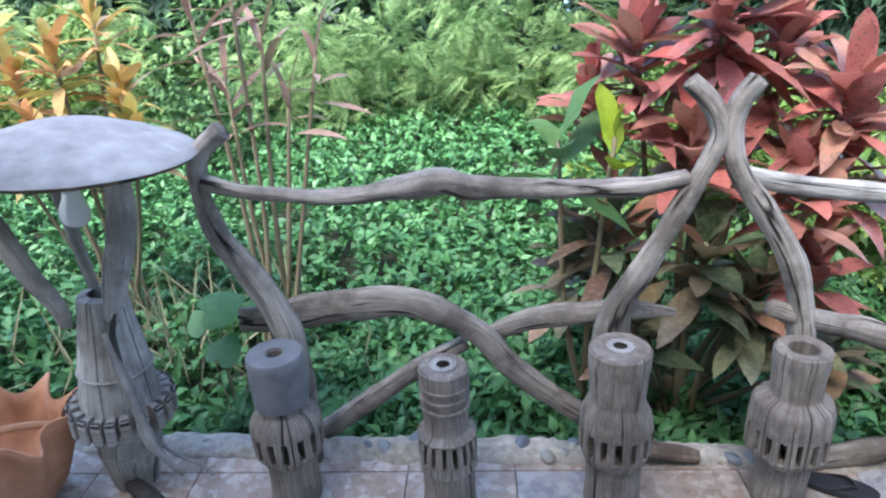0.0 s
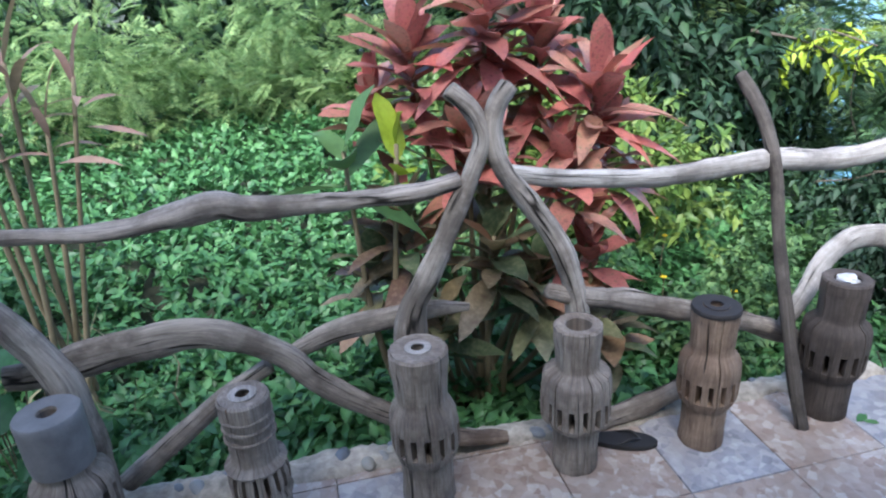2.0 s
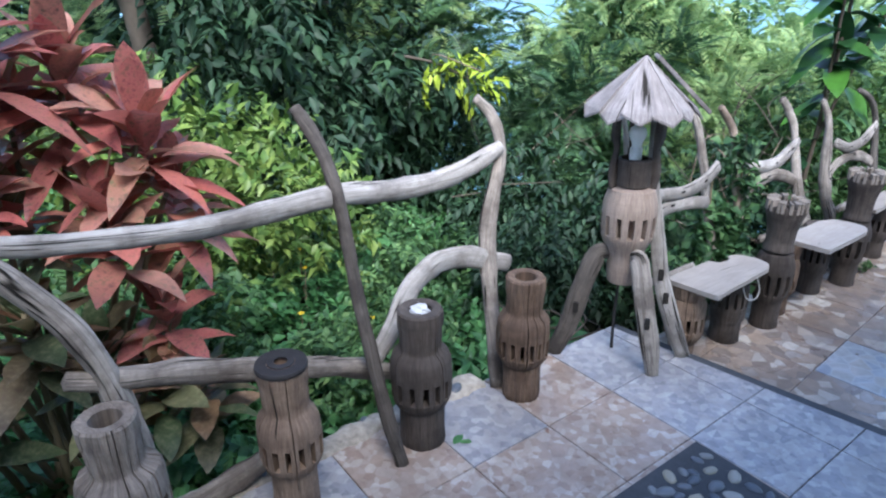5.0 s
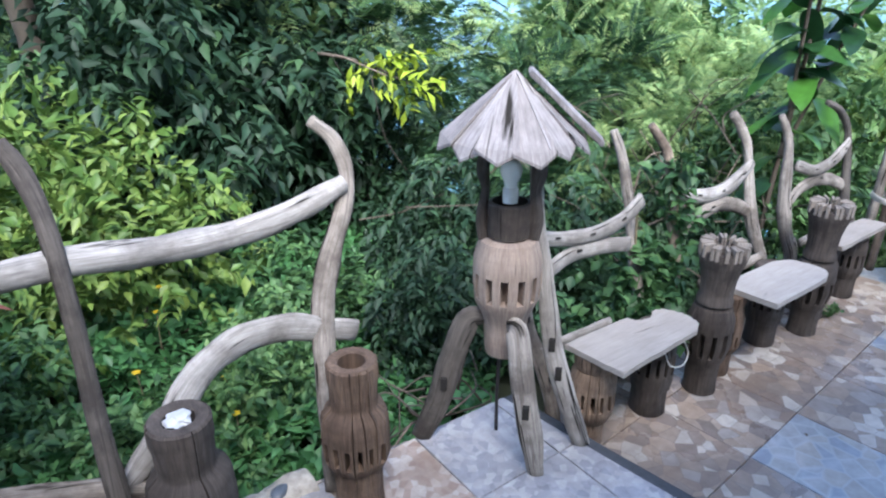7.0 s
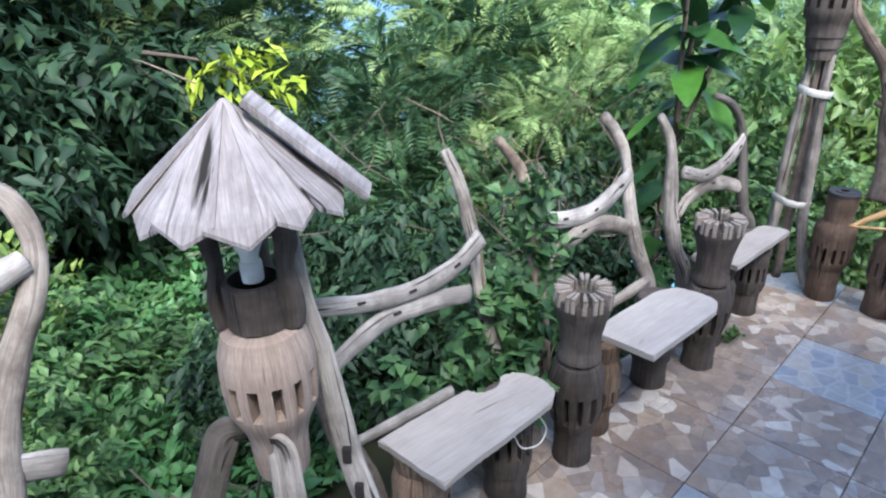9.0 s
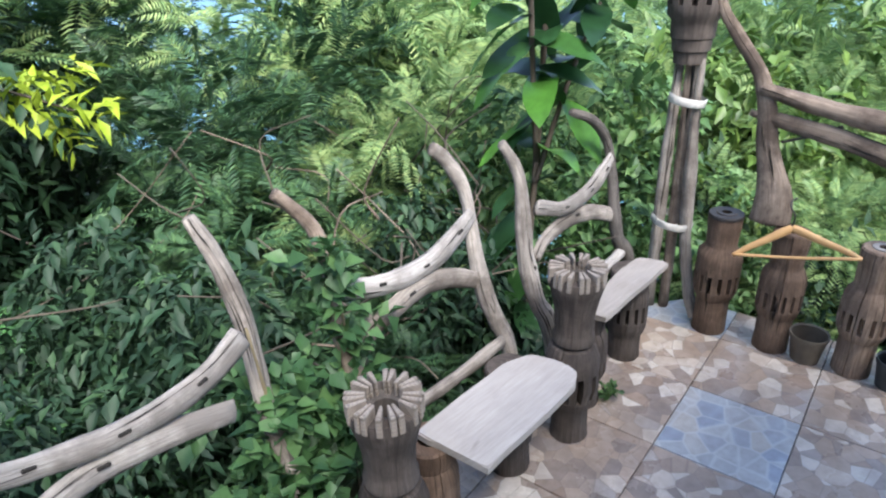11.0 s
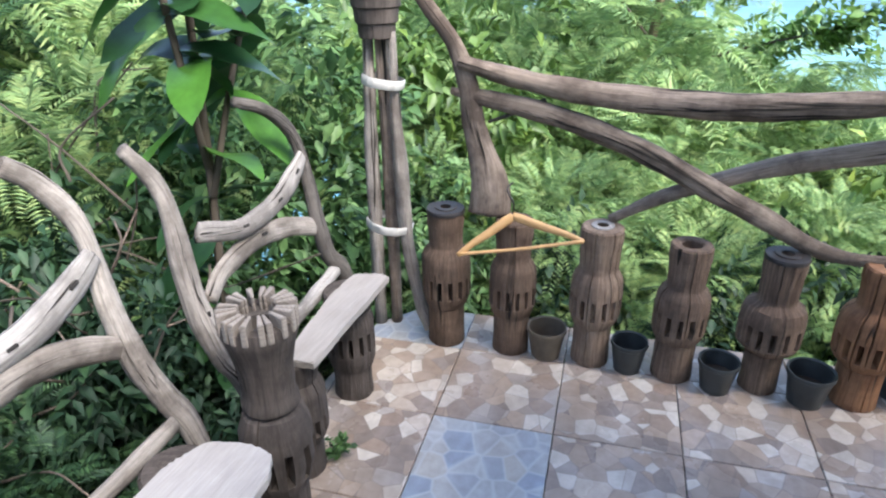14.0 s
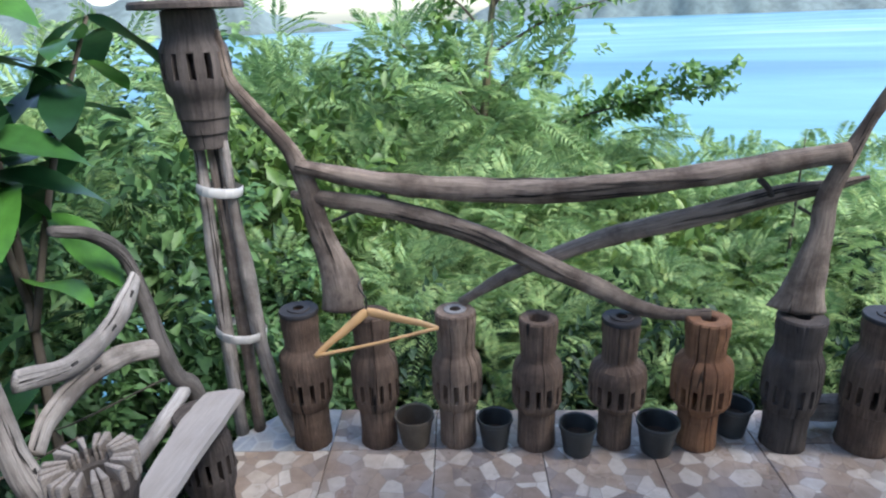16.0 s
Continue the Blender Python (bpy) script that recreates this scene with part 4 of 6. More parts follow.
def crowned_hub(label, x, y, mat, h, low, turn):
    root = thing("crowned_hub", label, "wheel hub", pose(x, y, 0, 0, 0, turn), group="toothed hubs between the benches")
    prof = [(0.030, h - 0.20), (0.034, h - 0.034), (0.046, h - 0.030), (0.058, h - 0.022), (0.088, h - 0.022), (0.092, h - 0.05), (0.078, h - 0.10), (0.068, h - 0.15), (0.065, low + 0.04), (0.072, low + 0.025), (0.072, low + 0.008), (0.062, low)]
    hub_body(prof, mat, root, h, (2, 3), inside=DRIFT_DARK, seed=int(turn), crack=1)
    lower = [(0.055, low), (0.074, low - 0.012), (0.092, low * 0.84), (0.096, low * 0.60), (0.080, low * 0.42), (0.066, low * 0.34), (0.064, low * 0.12), (0.068, 0.004), (0.064, 0)]
    lathe("base", lower, mat, root, band=(low * 0.46, low * 0.74), crack=3, seed=int(turn) + 3, wobble=0.04)
    first = None
    for k in range(19):
        m = pose(0, 0, 0, 0, 0, 360 / 19 * k + 4 * math.sin(k * 2.3))
        if first is None:
            first = part("tooth", wedge(0.044, 0.095, 0.0036, 0.0076, h - 0.046, h + 0.010), HUB_GREY, root)
            uv_from_box(first)
            first.matrix_basis = m
        else:
            t = new("tooth", first.data)
            t.parent = root
            t.matrix_basis = m
    return root


crowned_hub("dark two-tiered wheel hub with a crown of wooden teeth", 4.075, 1.62, HUB_DARK, 0.68, 0.42, 12)
crowned_hub("brown two-tiered wheel hub with a crown of wooden teeth", 4.915, 1.635, HUB_DARK, 0.675, 0.40, 47)


# ---- benches ----
def bench(label, outline, z, thick, seed):
    rng = random.Random(seed)
    pts = []
    k = len(outline)
    for i in range(k):
        a, b = outline[i], outline[(i + 1) % k]
        for s in range(6):
            t = s / 6
            pts.append((a[0] + (b[0] - a[0]) * t + rng.uniform(-0.002, 0.002), a[1] + (b[1] - a[1]) * t + rng.uniform(-0.002, 0.002)))
    bm = bmesh.new()
    lo = [bm.verts.new((x, y, z)) for x, y in pts]
    hi = [bm.verts.new((x, y, z + thick)) for x, y in pts]
    bm.faces.new(lo[::-1])
    top = bm.faces.new(hi)
    n = len(pts)
    for i in range(n):
        bm.faces.new((lo[i], lo[(i + 1) % n], hi[(i + 1) % n], hi[i]))
    bmesh.ops.bevel(bm, geom=list(top.edges), offset=0.004, segments=2, affect="EDGES")
    ob = part("bench_board", bm, BOARD)
    me = ob.data
    layer = me.uv_layers.new(name="UVMap")
    for lp in me.loops:
        v = me.vertices[lp.vertex_index].co
        layer.data[lp.index].uv = ((v.y + v.z) * 0.5, v.x * 0.8 + seed)
    tagged(ob, label, "bench", group="plank benches on wheel hubs")


bench("pale weathered plank bench with a notched back edge on hubs", [(3.35, 1.73), (3.385, 1.485), (3.84, 1.525), (3.89, 1.56), (3.90, 1.63), (3.87, 1.70), (3.82, 1.72), (3.76, 1.68), (3.70, 1.70), (3.68, 1.74)], 0.396, 0.022, 1)
bench("pale cracked plank bench with rounded corner on two hubs", [(4.225, 1.69), (4.255, 1.455), (4.68, 1.475), (4.74, 1.51), (4.75, 1.58), (4.72, 1.67), (4.67, 1.69), (4.62, 1.705)], 0.406, 0.024, 2)
bench("pale narrow plank bench in the terrace corner, on two hubs", [(5.05, 1.69), (5.06, 1.60), (5.575, 1.625), (5.58, 1.66), (5.55, 1.74), (5.40, 1.745)], 0.411, 0.022, 3)


# ---- lamps ----
def bulb(parent, x, y, z, down=True, s=1.0):
    prof = [(0.002, -0.105), (0.018, -0.102), (0.030, -0.092), (0.035, -0.075), (0.032, -0.058), (0.022, -0.036), (0.019, -0.018)]
    sign = 1 if down else -1
    b = lathe("bulb", [(r * s, zz * s * sign) for r, zz in (prof[::-1] if down else prof[::-1])], BULB, parent, slots=4, wobble=0, label="white opal light bulb")
    b.data.polygons.foreach_set("use_smooth", [True] * len(b.data.polygons))
    b.location = (x, y, z)
    k = lathe("socket", [(0.024 * s, 0.03 * s * sign), (0.025 * s, -0.012 * s * sign), (0.020 * s, -0.02 * s * sign)], SOCKET, parent, slots=4, wobble=0)
    k.location = (x, y, z)


def disc_lamp():
    root = thing("hub_lamp", "grey driftwood lamp with round board shade and hanging bulb", "lamp", pose(-1.005, 1.70, FLOOR_1, 0, 4.5, 0))
    prof = [(0.002, 1.235), (0.11, 1.218), (0.22, 1.185), (0.315, 1.145), (0.325, 1.132), (0.312, 1.120), (0.14, 1.138), (0.002, 1.14)]
    lathe("shade", [(r, z) for r, z in prof[:5]], SHADE, root, slots=8, wobble=0.015, seed=3, label="grey weathered board shade")
    lathe("shade_underside", [(r, z) for r, z in prof[:3:-1]], DRIFT_BROWN, root, slots=8, wobble=0.0)
    for pts in ([(-0.27, -0.09, 1.13, 0.030), (-0.22, -0.09, 0.96, 0.034), (-0.14, -0.09, 0.80, 0.032), (-0.085, -0.08, 0.70, 0.028), (-0.07, -0.08, 0.63, 0.018)],
                [(-0.13, 0.06, 1.13, 0.022), (-0.10, 0.05, 0.95, 0.021), (-0.06, 0.04, 0.78, 0.018), (-0.03, 0.03, 0.66, 0.016)],
                [(0.15, -0.05, 1.13, 0.036), (0.135, -0.05, 0.97, 0.040), (0.10, -0.06, 0.80, 0.036), (0.065, -0.07, 0.66, 0.022)]):
        limb("upright", pts, DRIFT_PALE, root, 0.7, 60)
    lathe("body", [(0.03, 0.65), (0.038, 0.71), (0.068, 0.705), (0.080, 0.62), (0.100, 0.50), (0.110, 0.45), (0.106, 0.445), (0.118, 0.36), (0.122, 0.29), (0.082, 0.26), (0.092, 0.20), (0.098, 0.15), (0.096, 0.14), (0.08, 0.05), (0.07, 0)][1:], DRIFT_PALE, root, slots=10, seed=31, crack=3)
    first = None
    for k in range(20):
        m = pose(0, 0, 0, 0, 0, 18 * k + 3 * math.sin(k))
        if first is None:
            first = part("tooth", wedge(0.10, 0.160, 0.010, 0.0155, 0.262, 0.345), DRIFT_PALE, root)
            uv_from_box(first)
            first.matrix_basis = m
        else:
            t = new("tooth", first.data)
            t.parent, t.matrix_basis = root, m
    for z, r in ((0.455, 0.112), (0.150, 0.100)):
        disc("turned_ring", r, z, DRIFT_PALE, root, 0.007, r * 0.7)
    bulb(root, -0.015, -0.02, 1.055, s=1.2)
    limb("cable", [(0.135, -0.03, 1.12, 0.009), (0.14, -0.05, 0.95, 0.009), (0.12, -0.06, 0.78, 0.009), (0.07, -0.08, 0.64, 0.010), (0.085, -0.10, 0.54, 0.010), (0.10, -0.11, 0.44, 0.009)], RUBBER, root, 1.0, 61, sides=8, label="black lamp cable")
    limb("twig", [(0.055, -0.10, 0.63, 0.010), (0.09, -0.115, 0.52, 0.013), (0.13, -0.13, 0.40, 0.014), (0.17, -0.15, 0.29, 0.013), (0.22, -0.14, 0.20, 0.010), (0.25, -0.13, 0.17, 0.013)], DRIFT_PALE, root, 1.0, 62, rough=0.3, sides=8)
    limb("twig", [(0.11, 0.0, 0.15, 0.007), (0.17, -0.01, 0.12, 0.007), (0.25, -0.03, 0.11, 0.005), (0.30, -0.05, 0.09, 0.005)], DRIFT_PALE, root, 1.0, 63, rough=0.3, sides=8)
    limb("root", [(0.02, -0.06, 0.03, 0.03), (0.10, -0.12, 0.05, 0.035), (0.20, -0.18, 0.03, 0.03)], DRIFT_DARK, root, 0.8, 64, rough=0.3)


disc_lamp()


def tower_lamp():
    root = thing("roofed_lamp", "driftwood lamp post with a pointed shingle roof on three bent legs", "lamp", pose(3.085, 1.76, FLOOR_1))
    # roof of overlapping pointed shingles round a cone, one lifted
    apex, eave, r = 1.262, 1.068, 0.205
    n = 12
    for k in range(n):
        a0 = 360 / n * k
        half = math.pi / n * 1.15
        rr = r * (1 + 0.05 * math.sin(k * 2.7))
        lift = 0.006 * (k % 2)
        bm = bmesh.new()
        pts = [(0.004, -0.003, apex + lift), (0.004, 0.003, apex + lift), (rr * 0.96, rr * math.tan(half), eave + 0.01 + lift), (rr * 1.07, rr * 0.05 * math.sin(k), eave - 0.022 + lift), (rr * 0.97, -rr * math.tan(half), eave + 0.012 + lift)]
        hi = [bm.verts.new(p) for p in pts]
        lo = [bm.verts.new((p[0], p[1], p[2] - 0.009)) for p in pts]
        bm.faces.new(hi)
        bm.faces.new(lo[::-1])
        for i in range(5):
            bm.faces.new((hi[i], hi[(i + 1) % 5], lo[(i + 1) % 5], lo[i]))
        s = part("shingle", bm, SHINGLE, root)
        uvl = s.data.uv_layers.new(name="UVMap")
        for lp in s.data.loops:
            v = s.data.vertices[lp.vertex_index].co
            uvl.data[lp.index].uv = (v.y * 0.6 + k, v.x)
        turn = a0 + 8
        s.matrix_basis = pose(0, 0, 0, 0, 0, turn)
    loose = part("loose_board", box_bm(0.0, 0.31, -0.035, 0.035, -0.008, 0.008, 0.003), SHINGLE, root, "loose grey roof board")
    uv_from_box(loose)
    loose.matrix_basis = pose(0.035, -0.022, 1.268, 8, 43, -33)
    body = [(0.03, 0.768), (0.066, 0.77), (0.092, 0.75), (0.110, 0.69), (0.114, 0.62), (0.106, 0.54), (0.082, 0.485), (0.072, 0.45), (0.068, 0.36), (0.064, 0.335), (0.03, 0.333)]
    lathe("body", body, HUB_PINK, root, band=(0.555, 0.645), seed=41, slots=13, wobble=0.03)
    lathe("neck", [(0.055, 0.875), (0.070, 0.87), (0.070, 0.765), (0.06, 0.76)], HUB_DARK, root, slots=8, seed=42)
    for a in (50, 146, 312):
        c, s = math.cos(radians(a)), math.sin(radians(a))
        limb("upright", [(c * 0.078, s * 0.078, 0.75, 0.020), (c * 0.085, s * 0.085, 0.83, 0.026), (c * 0.076, s * 0.076, 0.91, 0.018), (c * 0.084, s * 0.084, 0.98, 0.026), (c * 0.075, s * 0.075, 1.12, 0.02)], HUB_DARK, root, 0.6, a, rough=0.25)
    bulb(root, 0.0, 0.0, 0.90, down=False)
    for pts, mat in (([(-0.03, -0.06, 0.475, 0.034), (-0.04, -0.11, 0.465, 0.040), (-0.06, -0.17, 0.32, 0.040), (-0.06, -0.22, 0.15, 0.040), (-0.05, -0.25, 0.0, 0.026)], DRIFT),
                     ([(-0.07, 0.03, 0.475, 0.034), (-0.12, 0.05, 0.465, 0.040), (-0.17, 0.07, 0.32, 0.042), (-0.21, 0.09, 0.15, 0.042), (-0.27, 0.12, 0.0, 0.034)], DRIFT_DARK),
                     ([(0.088, -0.005, 1.10, 0.020), (0.105, -0.015, 0.80, 0.024), (0.132, -0.035, 0.62, 0.028), (0.138, -0.09, 0.36, 0.034), (0.155, -0.16, 0.17, 0.036), (0.18, -0.23, 0.0, 0.032)], DRIFT_PALE)):
        leg = limb("leg", [(x, y, z, r) for x, y, z, r in pts], mat, root, 0.45, len(pts) + int(pts[0][0] * 100), rough=0.05, facing=(0.7, 0.7, 0))
        run = smooth_path(pts, 6)
        # Dark blocks on the leg give the shade of mortises not cut.
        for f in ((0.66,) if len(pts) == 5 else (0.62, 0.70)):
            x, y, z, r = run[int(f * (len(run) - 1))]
            part("mortise", box_bm(-0.011, 0.011, -0.009, 0.009, -0.024, 0.024, 0.002, pose(x - 0.34 * r, y - 0.34 * r, z, 0, 0, -45)), MORTISE_SHADE, leg, "near-black block painting the shade of an empty slot")
    limb("rod", [(-0.02, 0.0, 0.34, 0.006), (-0.015, 0.01, 0.15, 0.006), (-0.02, 0.0, 0.0, 0.006)], IRON, root, 1, 66, sides=8, label="rusty iron rod")


tower_lamp()


def pole_lamp():
    root = thing("pole_lamp", "wheel-hub lamp on three tied driftwood poles with a slate shade", "lamp", pose(5.93, 1.80, 0))
    for k, (pts, mat) in enumerate((([(0.0, 0.038, 1.16, 0.022), (-0.01, 0.040, 0.84, 0.026), (-0.01, 0.044, 0.53, 0.028), (0.0, 0.05, 0.0, 0.028)], DRIFT),
                     ([(0.03, 0.0, 1.18, 0.028), (0.03, -0.005, 0.92, 0.028), (0.03, -0.008, 0.62, 0.027), (0.03, -0.01, 0.0, 0.026)], DRIFT_BROWN),
                     ([(0.0, -0.055, 1.17, 0.016), (0.0, -0.058, 0.88, 0.020), (0.0, -0.07, 0.66, 0.029), (0.0, -0.085, 0.39, 0.029), (-0.01, -0.135, 0.14, 0.029), (-0.03, -0.185, 0.03, 0.028)], DRIFT))):
        limb("pole", pts, mat, root, 0.9, 70 + k)
    lathe("body", [(0.05, 1.585), (0.082, 1.58), (0.088, 1.50), (0.104, 1.47), (0.110, 1.40), (0.104, 1.335), (0.088, 1.315), (0.084, 1.25), (0.078, 1.245), (0.074, 1.20), (0.066, 1.195), (0.062, 1.15), (0.03, 1.148)], HUB_DARK, root, band=(1.375, 1.455), seed=51, slots=13)
    disc("shade", 0.175, 1.585, HUB_DARK, root, 0.022, label="slate-grey round shade")
    for z, r in ((1.00, 0.074), (0.455, 0.090)):
        prof = [(r, 0.017), (r + 0.003, 0.013), (r + 0.003, -0.013), (r, -0.017)]
        s = lathe("tape", prof, STRAP, root, slots=6, wobble=0.06, seed=int(z * 10), label="white plastic tape binding")
        s.matrix_basis = pose(0.008, -0.010, z, 9, 5, 0)


pole_lamp()


# ---- pots, hanger, slipper, clay vase ----
def pot(label, x, y, r, h, mat, turn, fillz):
    root = thing("plant_pot", label, "plant pot", pose(x, y, 0, 0, 0, turn), group="empty plant pots between the hubs")
    prof = [(r * 0.93, h * 0.25), (r * 0.93, h - 0.004), (r, h), (r * 1.04, h), (r * 1.05, h - 0.014), (r * 0.98, h - 0.018), (r * 0.74, 0.003), (r * 0.70, 0)]
    verts, faces = [], []
    n = 36
    rows = [(0.0008, fillz), (r * 0.80, fillz)] + [(r * 0.92, h - 0.02)] + prof[1:] + [(0.0008, 0)]
    for rr, z in rows:
        for j in range(n):
            a = 2 * math.pi * j / n
            verts.append((rr * math.cos(a), rr * math.sin(a), z))
    for i in range(len(rows) - 1):
        for j in range(n):
            k = (j + 1) % n
            faces.append((i * n + j, i * n + k, (i + 1) * n + k, (i + 1) * n + j)[::-1])
    b = mesh_object("body", verts, faces, mat, root, smooth=False)
    disc("soil", r * 0.80, fillz + 0.001, SOIL, b, 0.004, label="dry soil at the bottom")


pot("dusty brown plastic plant pot with soil stains", 5.93, 1.148, 0.072, 0.128, PLASTIC_BROWN, 0, 0.045)
pot("black plastic plant pot beside a split hub", 5.945, 0.845, 0.064, 0.125, PLASTIC, 40, 0.05)
pot("black plastic plant pot, half full of soil", 5.935, 0.54, 0.067, 0.122, PLASTIC, 80, 0.06)
pot("wide black plastic plant pot", 5.965, 0.252, 0.074, 0.130, PLASTIC, 10, 0.06)
pot("black plastic plant pot half behind a reddish hub", 6.10, -0.045, 0.068, 0.130, PLASTIC, 60, 0.07)


def hanger():
    root = thing("clothes_hanger", "varnished pale wooden clothes hanger hung on the fence post", "clothes hanger")
    A, L, R = Vector((5.845, 1.275, 0.592)), Vector((5.76, 1.445, 0.455)), Vector((5.845, 1.03, 0.535))
    up = Vector((0, 0, 1))
    def arm(e):
        hump = A.lerp(e, 0.12) + up * 0.001
        mid = A.lerp(e, 0.42) + up * 0.001
        low = A.lerp(e, 0.75) + up * 0.004
        return [(*A, 0.015), (*hump, 0.017), (*mid, 0.015), (*low, 0.012), (*e, 0.009)]
    limb("arm", arm(L), HANGER, root, 0.55, 81, rough=0.0, sides=12, facing=(1, 0.1, 0))
    limb("arm", arm(R), HANGER, root, 0.55, 81, rough=0.0, sides=12, facing=(1, 0.1, 0))
    lo = [(*(L + up * 0.004), 0.007), (*(L.lerp(R, 0.5) + up * -0.002), 0.006), (*(R + up * 0.002), 0.007)]
    limb("bar", lo, HANGER, root, 0.9, 82, rough=0.0, sides=10, facing=(1, 0.1, 0))
    limb("hook", [(*(A + up * 0.01), 0.003), (*(A + up * 0.05), 0.003), (*(A + Vector((0.01, 0.02, 0.075))), 0.003), (*(A + Vector((0.03, 0.03, 0.09))), 0.003), (*(A + Vector((0.06, 0.02, 0.10))), 0.003)], IRON, root, 1.0, 83, rough=0.0, sides=8, label="thin wire hook")


hanger()


def slipper():
    root = thing("rubber_slipper", "flat black rubber slipper lying between the hubs", "slipper", pose(1.265, 1.735, FLOOR_1, 0, 0, -20))
    verts, faces = [], []
    n = 28
    for z, s in ((0, 0.95), (0.004, 1.0), (0.016, 1.0), (0.02, 0.96)):
        for j in range(n):
            a = 2 * math.pi * j / n
            w = 0.042 + 0.008 * math.cos(a)
            verts.append((0.12 * math.cos(a) * s, w * math.sin(a) * s, z))
    for i in range(3):
        for j in range(n):
            k = (j + 1) % n
            faces.append((i * n + j, i * n + k, (i + 1) * n + k, (i + 1) * n + j))
    faces.append(tuple(range(3 * n, 4 * n)))
    mesh_object("sole", verts, faces, RUBBER, root, smooth=False)
    for s in (1, -1):
        limb("strap", [(0.06, 0.0, 0.02, 0.005), (0.03, 0.022 * s, 0.034, 0.006), (-0.02, 0.038 * s, 0.016, 0.006)], RUBBER, root, 0.5, 85, sides=8)


slipper()


def clay_vase():
    root = thing("clay_pot", "terracotta pot with a deeply ruffled rim", "clay pot", pose(-1.36, 1.58, FLOOR_1))
    verts, faces = [], []
    n = 96
    rows = [(0.11, 0.0), (0.17, 0.06), (0.205, 0.14), (0.215, 0.20), (0.225, 0.26), (0.24, 0.30), (0.232, 0.305), (0.21, 0.26), (0.19, 0.18), (0.14, 0.06), (0.001, 0.05)]
    for i, (r, z) in enumerate(rows):
        ruff = max(0, min(1, (z - 0.12) / 0.16)) if i < 9 else 0
        for j in range(n):
            a = 2 * math.pi * j / n
            k = math.sin(9 * a + 0.7 * math.sin(2 * a))
            rr = r * (1 + 0.17 * ruff * k)
            verts.append((rr * math.cos(a), rr * math.sin(a), z + 0.03 * ruff * math.sin(9 * a + 1.3)))
    for i in range(len(rows) - 1):
        for j in range(n):
            k = (j + 1) % n
            faces.append((i * n + j, i * n + k, (i + 1) * n + k, (i + 1) * n + j))
    mesh_object("body", verts, faces, CLAY, root)
    limb("rope", [(-0.05, -0.2, 0.30, 0.012), (0.1, -0.05, 0.33, 0.012), (0.22, 0.06, 0.26, 0.012), (0.28, 0.1, 0.18, 0.010)], CLAY, root, 1, 90, sides=8)


clay_vase()


# ---- plants ----
def leaves_mesh(name, base, axis, up, length, width, mat, parent=None, droop=0.15, label="", fold=0.25, fine=False):
    """Many small folded leaves, four triangles each (two when fine), from arrays of places and directions."""
    n = len(base)
    axis = axis / np.linalg.norm(axis, axis=1)[:, None]
    side = np.cross(axis, up)
    side /= np.maximum(np.linalg.norm(side, axis=1), 1e-6)[:, None]
    nor = np.cross(side, axis)
    L, W = length[:, None], width[:, None]
    mid = base + axis * L * 0.45 - nor * L * 0.02
    tip = base + axis * L - nor * L * droop
    left = base + axis * L * 0.42 + side * W * 0.5 + nor * W * fold
    right = base + axis * L * 0.42 - side * W * 0.5 + nor * W * fold
    verts = np.stack([base, left, tip, right] if fine else [base, left, tip, right, mid], axis=1).reshape(-1, 3)
    k = np.arange(n)[:, None] * (4 if fine else 5)
    tris = np.concatenate([k + np.array([[0, 2, 1]]), k + np.array([[0, 3, 2]])] if fine else [k + np.array([[0, 4, 1]]), k + np.array([[4, 2, 1]]), k + np.array([[0, 3, 4]]), k + np.array([[4, 3, 2]])], axis=1).reshape(-1, 3)
    me = bpy.data.meshes.new(name)
    me.vertices.add(len(verts))
    me.vertices.foreach_set("co", verts.astype(np.float32).ravel())
    me.loops.add(len(tris) * 3)
    me.loops.foreach_set("vertex_index", tris.astype(np.int32).ravel())
    me.polygons.add(len(tris))
    me.polygons.foreach_set("loop_start", np.arange(0, len(tris) * 3, 3, dtype=np.int32))
    me.materials.append(mat)
    me.update()
    me.validate()
    ob = new(name, me)
    if parent:
        ob.parent = parent
    if label:
        ob["label"] = label
    return ob


def unit(rng, n):
    v = rng.normal(size=(n, 3))
    return v / np.linalg.norm(v, axis=1)[:, None]


def sprigs(rng, centres, outward, count, spread, size, slim, lift=0.3):
    """Leaves set along short twigs that start at centres and grow outward."""
    n = len(centres)
    tw = outward + rng.normal(scale=0.45, size=(n, 3)) + np.array([0, 0, lift])
    tw /= np.linalg.norm(tw, axis=1)[:, None]
    rnd = unit(rng, n)
    side = np.cross(tw, rnd)
    side /= np.linalg.norm(side, axis=1)[:, None]
    b, a, u, L = [], [], [], []
    for k in range(count):
        t = (k // 2 + 0.3) / (count / 2)
        s = 1 if k % 2 else -1
        b.append(centres + tw * spread * t)
        a.append(tw * 0.55 + side * s * 0.9 + rng.normal(scale=0.15, size=(n, 3)) + np.array([0, 0, -0.18]))
        u.append(np.tile([0, 0, 1.0], (n, 1)) + rng.normal(scale=0.35, size=(n, 3)))
        L.append(size * rng.uniform(0.7, 1.25, n) * (1.0 if 0.15 < t < 0.85 else 0.8))
    b, a, u, L = (np.concatenate(q) for q in (b, a, u, L))
    return b, a, u, L, L * slim


